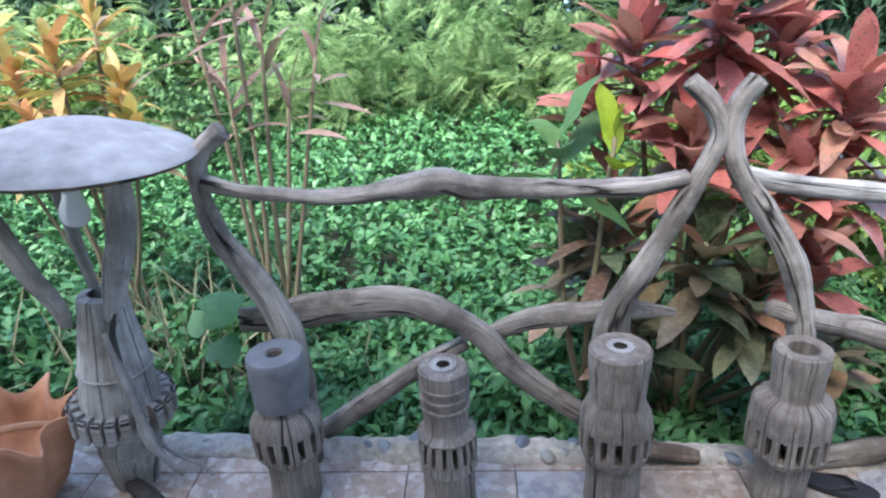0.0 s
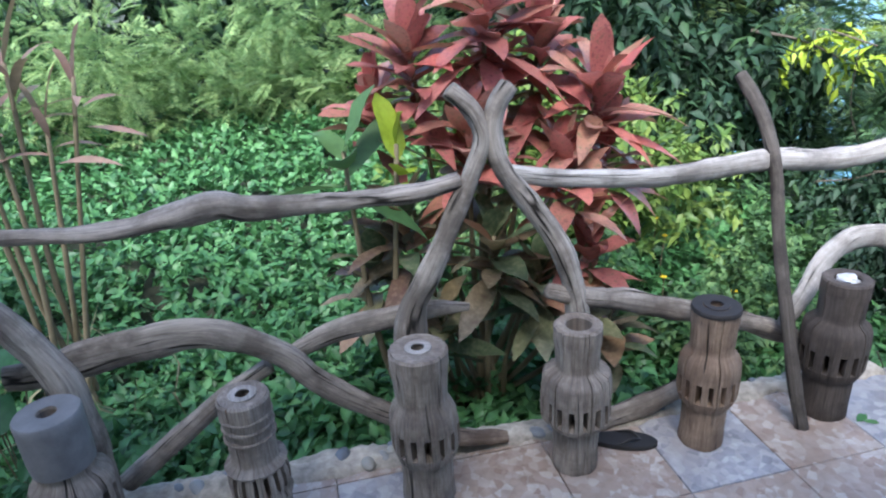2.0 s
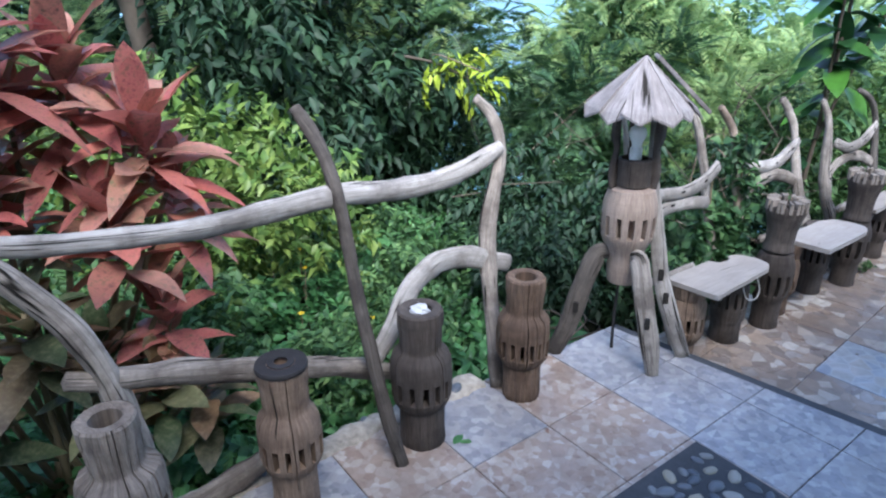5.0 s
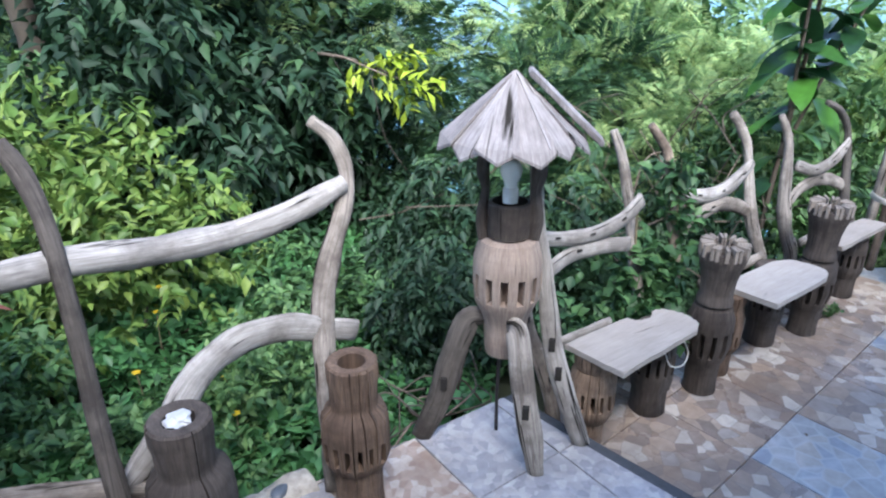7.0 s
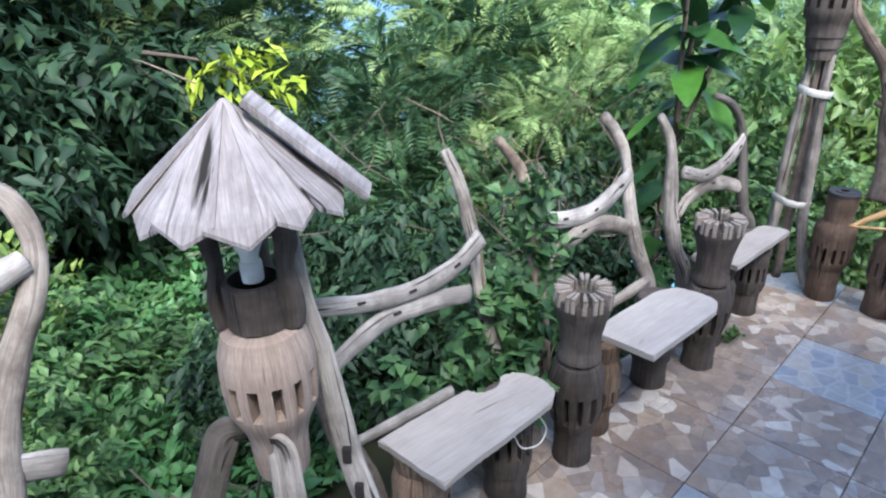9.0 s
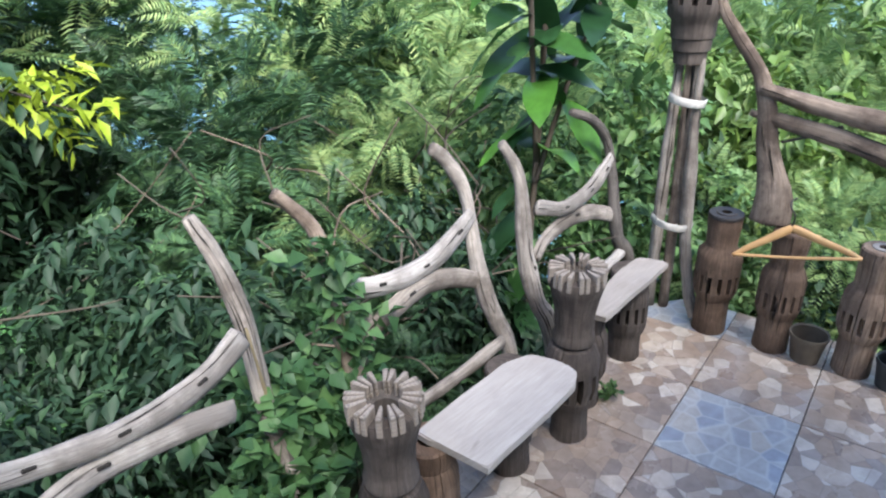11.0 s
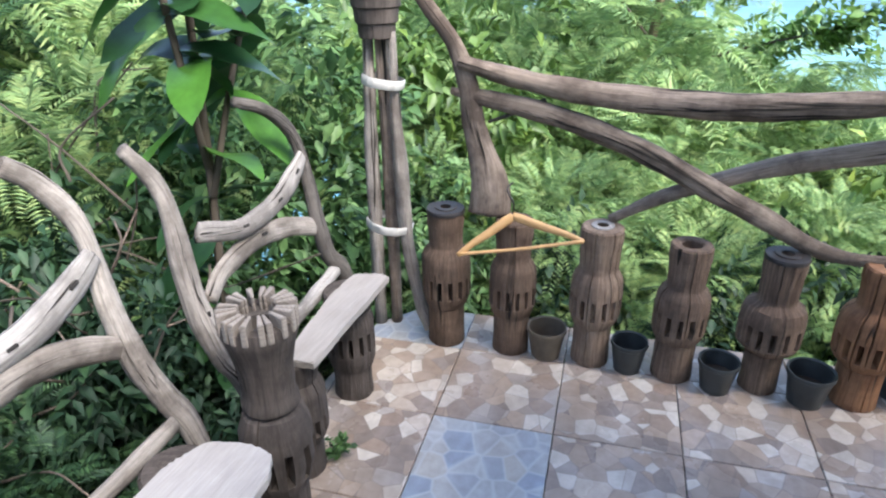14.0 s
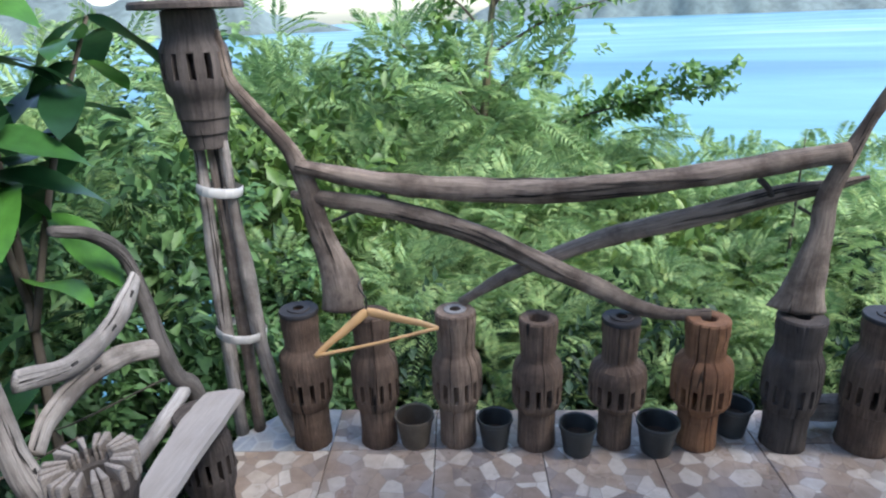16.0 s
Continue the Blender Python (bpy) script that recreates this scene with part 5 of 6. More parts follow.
def fronds(rng, centres, outward, pairs, spread, size, slim):
    """Feathery fronds: leaflets in pairs along a drooping stalk."""
    n = len(centres)
    tw = outward + rng.normal(scale=0.35, size=(n, 3)) + np.array([0, 0, 0.25])
    tw /= np.linalg.norm(tw, axis=1)[:, None]
    side = np.cross(tw, np.tile([0, 0, 1.0], (n, 1)) + rng.normal(scale=0.3, size=(n, 3)))
    side /= np.linalg.norm(side, axis=1)[:, None]
    ln = spread * rng.uniform(0.7, 1.2, n)[:, None]
    b, a, u, L = [], [], [], []
    for k in range(pairs):
        t = (k + 0.6) / pairs
        for s in (1, -1):
            b.append(centres + tw * ln * t - np.array([0, 0, 1]) * ln * 0.35 * t * t)
            a.append(tw * 0.5 + side * s + rng.normal(scale=0.06, size=(n, 3)))
            u.append(np.cross(side, tw) * 1.0 + rng.normal(scale=0.15, size=(n, 3)) + np.array([0, 0, 0.3]))
            L.append(size * np.ones(n) * (0.55 + 0.9 * math.sin(math.pi * min(1, t * 0.9 + 0.1))))
    b, a, u, L = (np.concatenate(q) for q in (b, a, u, L))
    return b, a, u, L, L * slim


def blob_points(rng, n, lobes, inner=0.55):
    """Points in the outer part of several overlapping lobes, with the outward direction at each."""
    pts, outs = [], []
    weights = np.array([l[3] ** 2 for l in lobes])
    pick = rng.choice(len(lobes), n, p=weights / weights.sum())
    d = unit(rng, n)
    for i in range(n):
        x, y, z, r = lobes[pick[i]]
        k = r * rng.uniform(inner, 1.0) ** 0.6
        pts.append((x + d[i, 0] * k, y + d[i, 1] * k, z + d[i, 2] * k * 0.85))
    return np.array(pts), d


def make_bush(name, label, category, kind, mat, seed, n=420, leaf=0.10, size=1.0, flat=1.0):
    """A bush about two metres across, standing on its origin."""
    rng = np.random.RandomState(seed)
    root = thing(name, label, category)
    lobes = [(0, 0, 0.9, 0.55)]
    for k in range(15):
        a = 2.4 * k + rng.uniform(-0.3, 0.3)
        q = rng.uniform(0.35, 0.95)
        lobes.append((q * math.cos(a), q * math.sin(a), 0.15 + 1.45 * (k / 14) * (1.15 - 0.45 * q) + rng.uniform(-0.12, 0.12), rng.uniform(0.20, 0.40)))
    lobes = [(x, y, z * flat, r) for x, y, z, r in lobes]
    c, d = blob_points(rng, n, lobes)
    if kind == "feather":
        data = fronds(rng, c, d, 15, leaf * 3.3, leaf * 0.62, 0.17)
    elif kind == "hang":
        data = sprigs(rng, c, d * 0.5 + np.array([0, 0, -0.6]), 8, leaf * 2.2, leaf, 0.42, lift=-0.3)
    else:
        data = sprigs(rng, c, d, 7, leaf * 1.5, leaf, 0.5)
    leaves_mesh("crown", *data, mat, root, fine=kind == "feather")
    for k in range(5):
        x, y, z, r = lobes[k + 1]
        limb("stem", [(0.05 * math.cos(k), 0.05 * math.sin(k), -0.3, 0.028), (x * 0.4, y * 0.4, z * 0.5, 0.02), (x, y, z + r * 0.5, 0.006)], STEM_DARK, root, 1.0, k, steps=3, sides=6)
    return root


BUSH = {
    "broad": make_bush("shrub", "bright green broad-leaved shrub on the slope", "shrub", "broad", LEAF_BROAD, 1, 430, 0.145),
    "dark": make_bush("shrub", "dark green dense shrub with shade put into its leaf colour", "shrub", "hang", LEAF_DARK_SHADED, 2, 500, 0.15),
    "feather": make_bush("feathery_shrub", "feathery blue-green shrub with fine fronds", "shrub", "feather", LEAF_BLUE, 3, 620, 0.10),
    "fern": make_bush("feathery_shrub", "deep green feathery shrub with tree shade put into its colour", "shrub", "feather", LEAF_DEEP_SHADED, 7, 560, 0.115),
    "lime": make_bush("shrub", "yellow-green shrub with long leaves", "shrub", "broad", LEAF_LIME, 4, 360, 0.135),
    "hang": make_bush("vine_shrub", "light green trailing vine leaves over a shrub", "shrub", "hang", LEAF_BROAD, 5, 430, 0.15),
}


def plant(kind, x, y, scale, lift, seed):
    """Stand a copy of a bush at (x, y); lift raises its crown on longer stems."""
    rng = random.Random(seed * 7919 + 13)
    s = scale
    m = Matrix.LocRotScale((x, y, ground_height(x, y)), Euler((0, 0, rng.uniform(0, 6.28))), (s, s, s * rng.uniform(0.9, 1.1)))
    ob = BUSH[kind]
    made = {}
    for o in (ob, *ob.children_recursive):
        made[o] = o.copy()
        scene.collection.objects.link(made[o])
        made[o].parent = made.get(o.parent, o.parent)
        if o.name.startswith("crown"):
            made[o].location.z = lift
        elif o.name.startswith("stem"):
            made[o].scale.z = max(0.35, (lift + 1.0) / 1.6)
    made[ob].matrix_basis = m
    return made[ob]


def top_to(kind, x, y, top, scale, seed):
    """Plant a bush so that its crown ends at the height top, on the sloping ground."""
    g = ground_height(x, y)
    plant(kind, x, y, scale, max(-0.6, (top - g) / scale - 1.7), seed)


rng0 = random.Random(5)
seed = 0
# far side of the yard, then tall dark trees behind it
for x, y, s, k, top in ((-5.5, 8.5, 1.3, "feather", 1.9), (-3.6, 9.2, 1.2, "broad", 1.7), (-2.2, 8.0, 0.9, "feather", 1.5), (-0.9, 8.8, 1.2, "feather", 1.9), (0.5, 9.0, 1.2, "feather", 1.8), (1.6, 7.6, 1.1, "feather", 1.6), (-4.6, 6.4, 0.9, "lime", 1.5),
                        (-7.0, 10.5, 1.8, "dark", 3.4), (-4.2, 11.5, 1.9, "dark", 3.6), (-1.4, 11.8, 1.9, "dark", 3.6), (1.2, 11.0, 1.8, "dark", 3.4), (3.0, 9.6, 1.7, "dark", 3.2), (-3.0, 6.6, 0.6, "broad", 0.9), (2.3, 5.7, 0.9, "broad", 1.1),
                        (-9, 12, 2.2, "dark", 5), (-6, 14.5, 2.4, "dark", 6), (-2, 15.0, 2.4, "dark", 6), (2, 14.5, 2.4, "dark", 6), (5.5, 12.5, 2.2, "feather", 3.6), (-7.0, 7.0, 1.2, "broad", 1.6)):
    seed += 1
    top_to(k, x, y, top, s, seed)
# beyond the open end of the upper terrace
# The dark kind gives this hollow its shade by leaf colour.
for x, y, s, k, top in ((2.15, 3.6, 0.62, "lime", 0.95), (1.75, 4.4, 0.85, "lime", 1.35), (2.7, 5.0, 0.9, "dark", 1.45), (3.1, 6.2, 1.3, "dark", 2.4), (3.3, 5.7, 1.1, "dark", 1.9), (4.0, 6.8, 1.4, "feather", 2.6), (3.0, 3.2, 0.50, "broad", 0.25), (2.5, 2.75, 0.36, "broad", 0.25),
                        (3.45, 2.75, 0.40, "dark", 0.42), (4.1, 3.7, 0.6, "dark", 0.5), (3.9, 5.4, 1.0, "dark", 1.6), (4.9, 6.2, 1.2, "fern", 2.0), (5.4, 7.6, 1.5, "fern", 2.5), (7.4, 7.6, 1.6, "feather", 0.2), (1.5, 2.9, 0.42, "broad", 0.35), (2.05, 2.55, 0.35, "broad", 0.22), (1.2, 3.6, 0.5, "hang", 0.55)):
    seed += 1
    top_to(k, x, y, top, s, seed)
# behind the bench row
for x, y, s, k, top in ((4.2, 2.9, 0.55, "dark", 0.55), (4.8, 3.4, 0.75, "fern", 0.95), (5.0, 2.75, 0.5, "dark", 0.55), (5.5, 3.2, 0.7, "feather", 0.95), (5.9, 2.7, 0.55, "broad", 0.65), (5.5, 4.2, 0.95, "fern", 1.5), (6.3, 3.5, 0.9, "feather", 1.25), (6.4, 4.7, 1.1, "feather", 1.75), (6.9, 4.6, 1.1, "broad", 1.65),
                        (7.8, 5.6, 1.2, "feather", 1.45), (8.2, 5.2, 1.2, "lime", 1.15), (6.6, 2.6, 0.7, "broad", 0.8), (8.5, 6.8, 1.3, "feather", 1.25), (7.6, 3.6, 1.1, "feather", 1.3), (4.55, 2.45, 0.40, "fern", 0.35), (5.3, 2.45, 0.40, "dark", 0.40)):
    seed += 1
    top_to(k, x, y, top, s, seed)
# below the end fence, down to the bay
for x, y, s, k, top in ((6.75, 2.3, 0.6, "dark", 0.35), (6.7, 1.5, 0.5, "dark", -0.05), (6.75, 0.75, 0.5, "dark", -0.05), (6.8, 0.0, 0.5, "dark", -0.05), (6.85, -0.8, 0.5, "dark", 0.0), (7.5, 1.0, 0.7, "fern", 0.25), (7.5, 0.0, 0.7, "feather", 0.2), (7.6, -1.0, 0.7, "fern", 0.2), (8.4, 2.0, 0.9, "feather", 0.6), (8.5, 0.9, 0.9, "feather", 0.5), (8.6, -0.3, 0.9, "feather", 0.3), (10.0, 2.8, 1.3, "feather", 0.9), (10.2, 0.8, 1.2, "feather", 0.6), (10.2, -0.8, 1.2, "feather", 0.1), (6.5, 1.95, 0.45, "broad", 0.30), (9.3, 0.8, 1.0, "feather", 1.05), (9.6, 2.0, 1.1, "feather", 1.35), (8.3, 1.6, 0.8, "feather", 0.95), (7.2, 0.0, 0.5, "feather", 0.30), (8.4, -0.9, 0.8, "feather", 0.45), (7.35, 0.8, 0.5, "feather", 0.35), (7.1, 1.9, 0.5, "lime", 0.55),
                        (6.9, 1.8, 0.65, "feather", 0.50), (6.9, 1.1, 0.60, "feather", 0.20), (6.95, 0.4, 0.60, "feather", 0.15), (7.0, -0.4, 0.62, "feather", 0.20), (7.05, -1.2, 0.7, "feather", 0.45), (7.3, -1.9, 0.8, "dark", 0.75), (7.7, 2.3, 0.9, "lime", 0.95), (7.8, 1.4, 0.85, "feather", 0.65), (7.9, 0.5, 0.85, "feather", 0.55), (8.0, -0.5, 0.85, "lime", 0.40), (8.1, -1.5, 0.9, "feather", 0.55),
                        (8.9, 2.6, 1.2, "feather", 1.35), (9.0, 1.4, 1.15, "feather", 1.20), (9.2, 0.2, 1.1, "feather", 0.95), (9.4, -1.2, 1.1, "feather", 0.35), (9.4, -2.6, 1.2, "feather", 0.25), (10.5, 3.6, 1.3, "feather", 1.2), (10.8, 1.8, 1.4, "feather", 1.40), (11.0, 0.4, 1.2, "feather", 1.0), (11.5, -2.0, 1.4, "feather", -0.2),
                        (12.5, 4.5, 1.6, "broad", 0.7), (13, 2.0, 1.7, "feather", 0.9), (13, -1.0, 1.6, "feather", -0.6), (13, -4.0, 1.8, "feather", -0.9), (10.5, -4.2, 1.5, "feather", 0.0), (8.8, -3.6, 1.3, "broad", 0.5), (16, 5, 2.0, "broad", -0.2), (17, 0, 2.4, "feather", -2.0), (17, -5, 2.6, "feather", -2.4), (15, 8.5, 2.0, "broad", 0.3), (12, 8, 1.6, "feather", 0.9), (10, 9, 1.6, "feather", 1.2)):
    seed += 1
    top_to(k, x, y, top, s, seed)

for ob in BUSH.values():
    for o in (*ob.children_recursive, ob):
        bpy.data.objects.remove(o)


def tree(label, x, y, height, spread, seed):
    """A forest tree: a leaning trunk with limbs and a high leafy crown."""
    rng = np.random.RandomState(seed)
    z = ground_height(x, y)
    root = thing("tree", label, "tree", pose(x, y, z))
    limb("trunk", [(0, 0, -0.2, 0.13), (0.05, 0.02, height * 0.3, 0.10), (-0.04, 0.05, height * 0.6, 0.08), (0.1, 0, height, 0.04)], STEM_DARK, root, 1, seed, sides=12)
    lobes = []
    for k in range(12):
        a = 2.4 * k
        q = spread * rng.uniform(0.3, 1.0)
        p = (q * math.cos(a), q * math.sin(a), height * rng.uniform(0.72, 1.1))
        lobes.append((*p, spread * rng.uniform(0.28, 0.45)))
        if k < 6:
            limb("limb", [(0, 0, height * (0.5 + 0.05 * k), 0.05), (p[0] * 0.5, p[1] * 0.5, height * 0.72, 0.03), (*p, 0.012)], STEM_DARK, root, 1, k, steps=4, sides=8)
    c, d = blob_points(rng, 900, lobes)
    leaves_mesh("crown", *sprigs(rng, c, d, 7, 0.22, 0.15, 0.45), LEAF_DARK_SHADED, root)


# The high crowns are out of view, added to shade the hollow below.
tree("dark-barked tree whose unseen high crown is added to shade the hollow", 2.05, 6.0, 4.2, 1.7, 3)
tree("leaning tree added behind the shrubs, its unseen dark crown shading the hollow", 4.0, 6.6, 4.4, 1.8, 8)


def groundcover():
    rng = np.random.RandomState(8)
    n = 21000
    y = 1.98 + 8.5 * rng.uniform(0, 1, n) ** 1.5
    x = rng.uniform(-1, 1, n) * (1.5 + 0.85 * y) - 0.5 + 0.2 * y
    x = np.clip(x, -9, 5.2)
    z = np.array([ground_height(a, b) for a, b in zip(x, y)])
    hgt = np.array([0.13 + 0.17 * noise.noise((a * 1.6, b * 1.6, 4)) + 0.10 * noise.noise((a * 6, b * 6, 1)) for a, b in zip(x, y)])
    c = np.stack([x, y, z + np.maximum(0.02, hgt) * rng.uniform(0.5, 1.25, n)], axis=1)
    d = unit(rng, n) * 0.5
    d[:, 2] = np.abs(d[:, 2]) + 0.3
    b, a, u, L, W = sprigs(rng, c, d, 6, 0.07, 0.074, 0.58, lift=0.4)
    far = np.tile(1 + 0.10 * np.maximum(0, y - 3), 6)
    ob = leaves_mesh("groundcover", b, a, u, L * far, W * far, LEAF_COVER)
    tagged(ob, "low bright green leafy groundcover filling the yard", "groundcover", kind="stuff")


groundcover()


def lance_leaf(rng, origin, axis, length, width, droop, verts, faces, cup=0.25, seg=6):
    """A long pointed leaf, folded along its midrib and drooping."""
    ax = Vector(axis).normalized()
    side = ax.cross(Vector((0, 0, 1)))
    if side.length < 0.1:
        side = Vector((1, 0, 0))
    side.normalize()
    side = (side + Vector((rng.uniform(-0.3, 0.3), rng.uniform(-0.3, 0.3), rng.uniform(-0.4, 0.4)))).normalized()
    nor = side.cross(ax)
    start = len(verts)
    for i in range(seg + 1):
        t = i / seg
        w = width * 0.5 * (math.sin(math.pi * min(1, 0.08 + t * 0.92)) ** 0.75) * (1 if i < seg else 0.02)
        if i == 0:
            w = width * 0.06
        p = Vector(origin) + ax * length * t * (1 - 0.12 * droop * t) + Vector((0, 0, -1)) * length * droop * t * t * 0.55
        wave = 0.06 * width * math.sin(9 * t + rng.uniform(0, 0.6))
        verts += [p + side * w + nor * (w * cup + wave), p, p - side * w + nor * (w * cup - wave)]
    for i in range(seg):
        a = start + i * 3
        faces += [(a, a + 1, a + 4, a + 3), (a + 1, a + 2, a + 5, a + 4)]


def rosette_plant(name, label, category, base, stems, mats, leaf, seed, spread=1.0):
    """A cane plant: stems from one foot, each ended by rosettes of long leaves."""
    rng = random.Random(seed)
    root = thing(name, label, category, pose(*base))
    groups = {}
    for k, (x, y, z, count, which, ln) in enumerate(stems):
        limb("cane", [(0.10 * math.cos(k), 0.10 * math.sin(k), 0, 0.014), (x * 0.45, y * 0.45, z * 0.45, 0.012), (x, y, z, 0.008)], STEM, root, 1, k, steps=4, sides=7)
        verts, faces = groups.setdefault(which, ([], []))
        for i in range(count):
            a = i * 2.4 + rng.uniform(-0.3, 0.3)
            el = 1.25 - 1.40 * (i / count) + rng.uniform(-0.5, 0.4)
            ax = (math.cos(a) * math.cos(el), math.sin(a) * math.cos(el), math.sin(el))
            o = (x, y, z - 0.22 * (i / count) * spread)
            lance_leaf(rng, o, ax, ln * rng.uniform(0.75, 1.15), leaf * rng.uniform(0.8, 1.2), rng.uniform(0.2, 0.75), verts, faces)
    for which, (verts, faces) in groups.items():
        mesh_object("leaves", verts, faces, mats[which], root)
    return root


rngs = random.Random(77)
red_stems = []
for x, y, z, c, w, ln in ((-0.22, 0.0, 1.62, 24, 0, 0.30), (0.05, -0.05, 1.78, 28, 0, 0.32), (0.28, 0.05, 1.62, 26, 0, 0.32), (0.45, -0.12, 1.46, 26, 0, 0.32), (0.12, 0.15, 1.50, 22, 0, 0.30), (-0.35, 0.1, 1.45, 18, 0, 0.28), (-0.05, -0.15, 1.36, 20, 0, 0.28), (0.52, -0.05, 1.24, 18, 0, 0.30), (0.30, -0.18, 1.22, 18, 0, 0.28),
                          (-0.30, -0.12, 1.02, 18, 1, 0.28), (-0.42, -0.05, 0.86, 16, 1, 0.26), (0.02, -0.2, 0.95, 18, 1, 0.28), (0.20, -0.2, 0.78, 16, 1, 0.26), (-0.2, -0.2, 0.66, 14, 1, 0.24), (0.34, -0.25, 0.66, 14, 1, 0.24), (0.48, -0.25, 0.56, 14, 1, 0.22), (0.40, -0.2, 0.88, 14, 0, 0.24), (0.05, 0.1, 1.15, 18, 1, 0.28)):
    red_stems.append((x, y, z, int(c * 1.35), w, ln * 1.02))
rosette_plant("red_cordyline", "tall bushy plant with red, maroon and orange leaves behind the fence", "ornamental plant", (0.93, 2.42, ground_height(0.93, 2.42)), red_stems, (LEAF_RED, LEAF_MAROON), 0.088, 3)
rosette_plant("young_plant", "young plant with broad yellow-green leaves among red ones", "ornamental plant", (0.52, 2.32, ground_height(0.5, 2.3)), [(-0.08, -0.05, 1.30, 7, 0, 0.36), (0.10, -0.1, 1.32, 4, 1, 0.24)], (LEAF_BROAD, LEAF_YELLOW), 0.11, 9)
rosette_plant("orange_croton", "bush with orange, yellow and green leaves", "ornamental plant", (-1.80, 3.05, ground_height(-1.8, 3)), [(-0.3, 0, 1.5, 26, 0, 0.24), (0.0, -0.1, 1.62, 30, 0, 0.24), (0.22, 0.0, 1.45, 26, 0, 0.24), (0.32, -0.1, 1.28, 22, 0, 0.22), (-0.15, -0.15, 1.3, 22, 0, 0.22), (0.1, -0.15, 1.15, 20, 0, 0.22), (-0.4, -0.1, 1.2, 20, 0, 0.22), (0.05, 0.2, 1.75, 22, 0, 0.24), (-0.45, 0.1, 1.7, 22, 0, 0.24)], (LEAF_ORANGE,), 0.06, 4)
rosette_plant("cane_plant", "thin canes with dry dusty-pink leaves", "ornamental plant", (-0.84, 2.72, ground_height(-0.8, 2.7)), [(-0.06, 0, 1.45, 8, 0, 0.34), (0.10, 0.05, 1.62, 9, 0, 0.36), (0.20, 0.0, 1.40, 7, 0, 0.30), (-0.16, 0.0, 1.75, 8, 0, 0.34), (0.04, -0.05, 1.85, 8, 0, 0.34), (0.32, 0.05, 1.55, 6, 0, 0.28)], (LEAF_PINK,), 0.035, 6)


def big_leaf_plant(name, label, base, stems, mat, length, width, seed):
    rng = random.Random(seed)
    root = thing(name, label, "tree", pose(*base))
    for k, pts in enumerate(stems):
        limb("trunk", pts, STEM_DARK, root, 1, k, steps=5, sides=8)
    verts, faces = [], []
    for pts in stems:
        p = smooth_path(pts, 6)
        for i in range(len(p) // 3, len(p)):
            for r in range(2):
                a = rng.uniform(0, 6.28)
                lance_leaf(rng, p[i][:3], (math.cos(a), math.sin(a), rng.uniform(-0.7, 0.5)), length * rng.uniform(0.7, 1.15), width * rng.uniform(0.8, 1.15), rng.uniform(0.3, 1.0), verts, faces, 0.15, 8)
    mesh_object("leaves", verts, faces, mat, root)


big_leaf_plant("large_leaved_tree", "young tree with large dark glossy drooping leaves", (5.48, 2.22, ground_height(5.48, 2.22)), [
    [(0, 0, 0, 0.022), (-0.02, 0.02, 1.0, 0.018), (0.02, 0, 1.9, 0.014), (0.0, -0.05, 2.9, 0.010)],
    [(0, 0, 1.6, 0.012), (0.15, -0.08, 2.1, 0.010), (0.34, -0.15, 2.5, 0.006)],
    [(0, 0, 1.7, 0.012), (-0.12, -0.05, 2.3, 0.010), (-0.22, -0.1, 3.0, 0.006)]], LEAF_BIG, 0.30, 0.13, 5)


def vine():
    rng = np.random.RandomState(21)
    root = thing("climbing_vine", "green climbing vine wound over the backrest posts and bench", "vine")
    pts, out = [], []
    for (a, b, n, r) in (((3.95, 1.97, 0.62), (3.97, 1.93, 0.15), 55, 0.10), ((4.20, 1.98, 0.95), (4.24, 1.97, 0.40), 46, 0.06), ((3.95, 1.95, 0.5), (4.15, 1.9, 0.42), 30, 0.10), ((3.85, 1.82, 0.42), (4.08, 1.85, 0.20), 40, 0.10), ((3.62, 1.95, 0.3), (4.0, 1.98, 0.05), 50, 0.13)):
        t = rng.uniform(0, 1, n)[:, None]
        p = np.array(a) * (1 - t) + np.array(b) * t + rng.normal(scale=r * 0.6, size=(n, 3))
        pts.append(p)
        out.append(unit(rng, n))
    c, d = np.concatenate(pts), np.concatenate(out)
    leaves_mesh("leaves", *sprigs(rng, c, d + np.array([0, -0.4, 0]), 6, 0.07, 0.06, 0.75), LEAF_VINE, root)
    limb("tendril", [(3.98, 1.93, 0.0, 0.006), (3.96, 1.94, 0.4, 0.006), (3.93, 1.95, 0.8, 0.004)], STEM, root, 1, 4, sides=6)
    limb("tendril", [(4.26, 1.93, 0.2, 0.006), (4.23, 1.96, 0.6, 0.005), (4.20, 1.96, 0.95, 0.003)], STEM, root, 1, 5, sides=6)


vine()


def branch(name, label, base, tip, n, leaf, slim, mat, seed, kind="sprig"):
    rng = np.random.RandomState(seed)
    root = thing(name, label, "branch")
    t = rng.uniform(0.35, 1, n)[:, None]
    c = np.array(base) * (1 - t) + np.array(tip) * t + rng.normal(scale=0.07, size=(n, 3))
    d = unit(rng, n) * 0.6 + (np.array(tip) - np.array(base)) / np.linalg.norm(np.array(tip) - np.array(base))
    data = sprigs(rng, c, d, 8, leaf * 1.8, leaf, slim) if kind == "sprig" else fronds(rng, c, d, 8, leaf * 3, leaf, 0.4)
    leaves_mesh("leaves", *data, mat, root)
    limb("stem", [(*base, 0.015), (*((np.array(base) + np.array(tip)) / 2 + np.array([0, 0, 0.05])), 0.010), (*tip, 0.004)], STEM_DARK, root, 1, seed, sides=6)


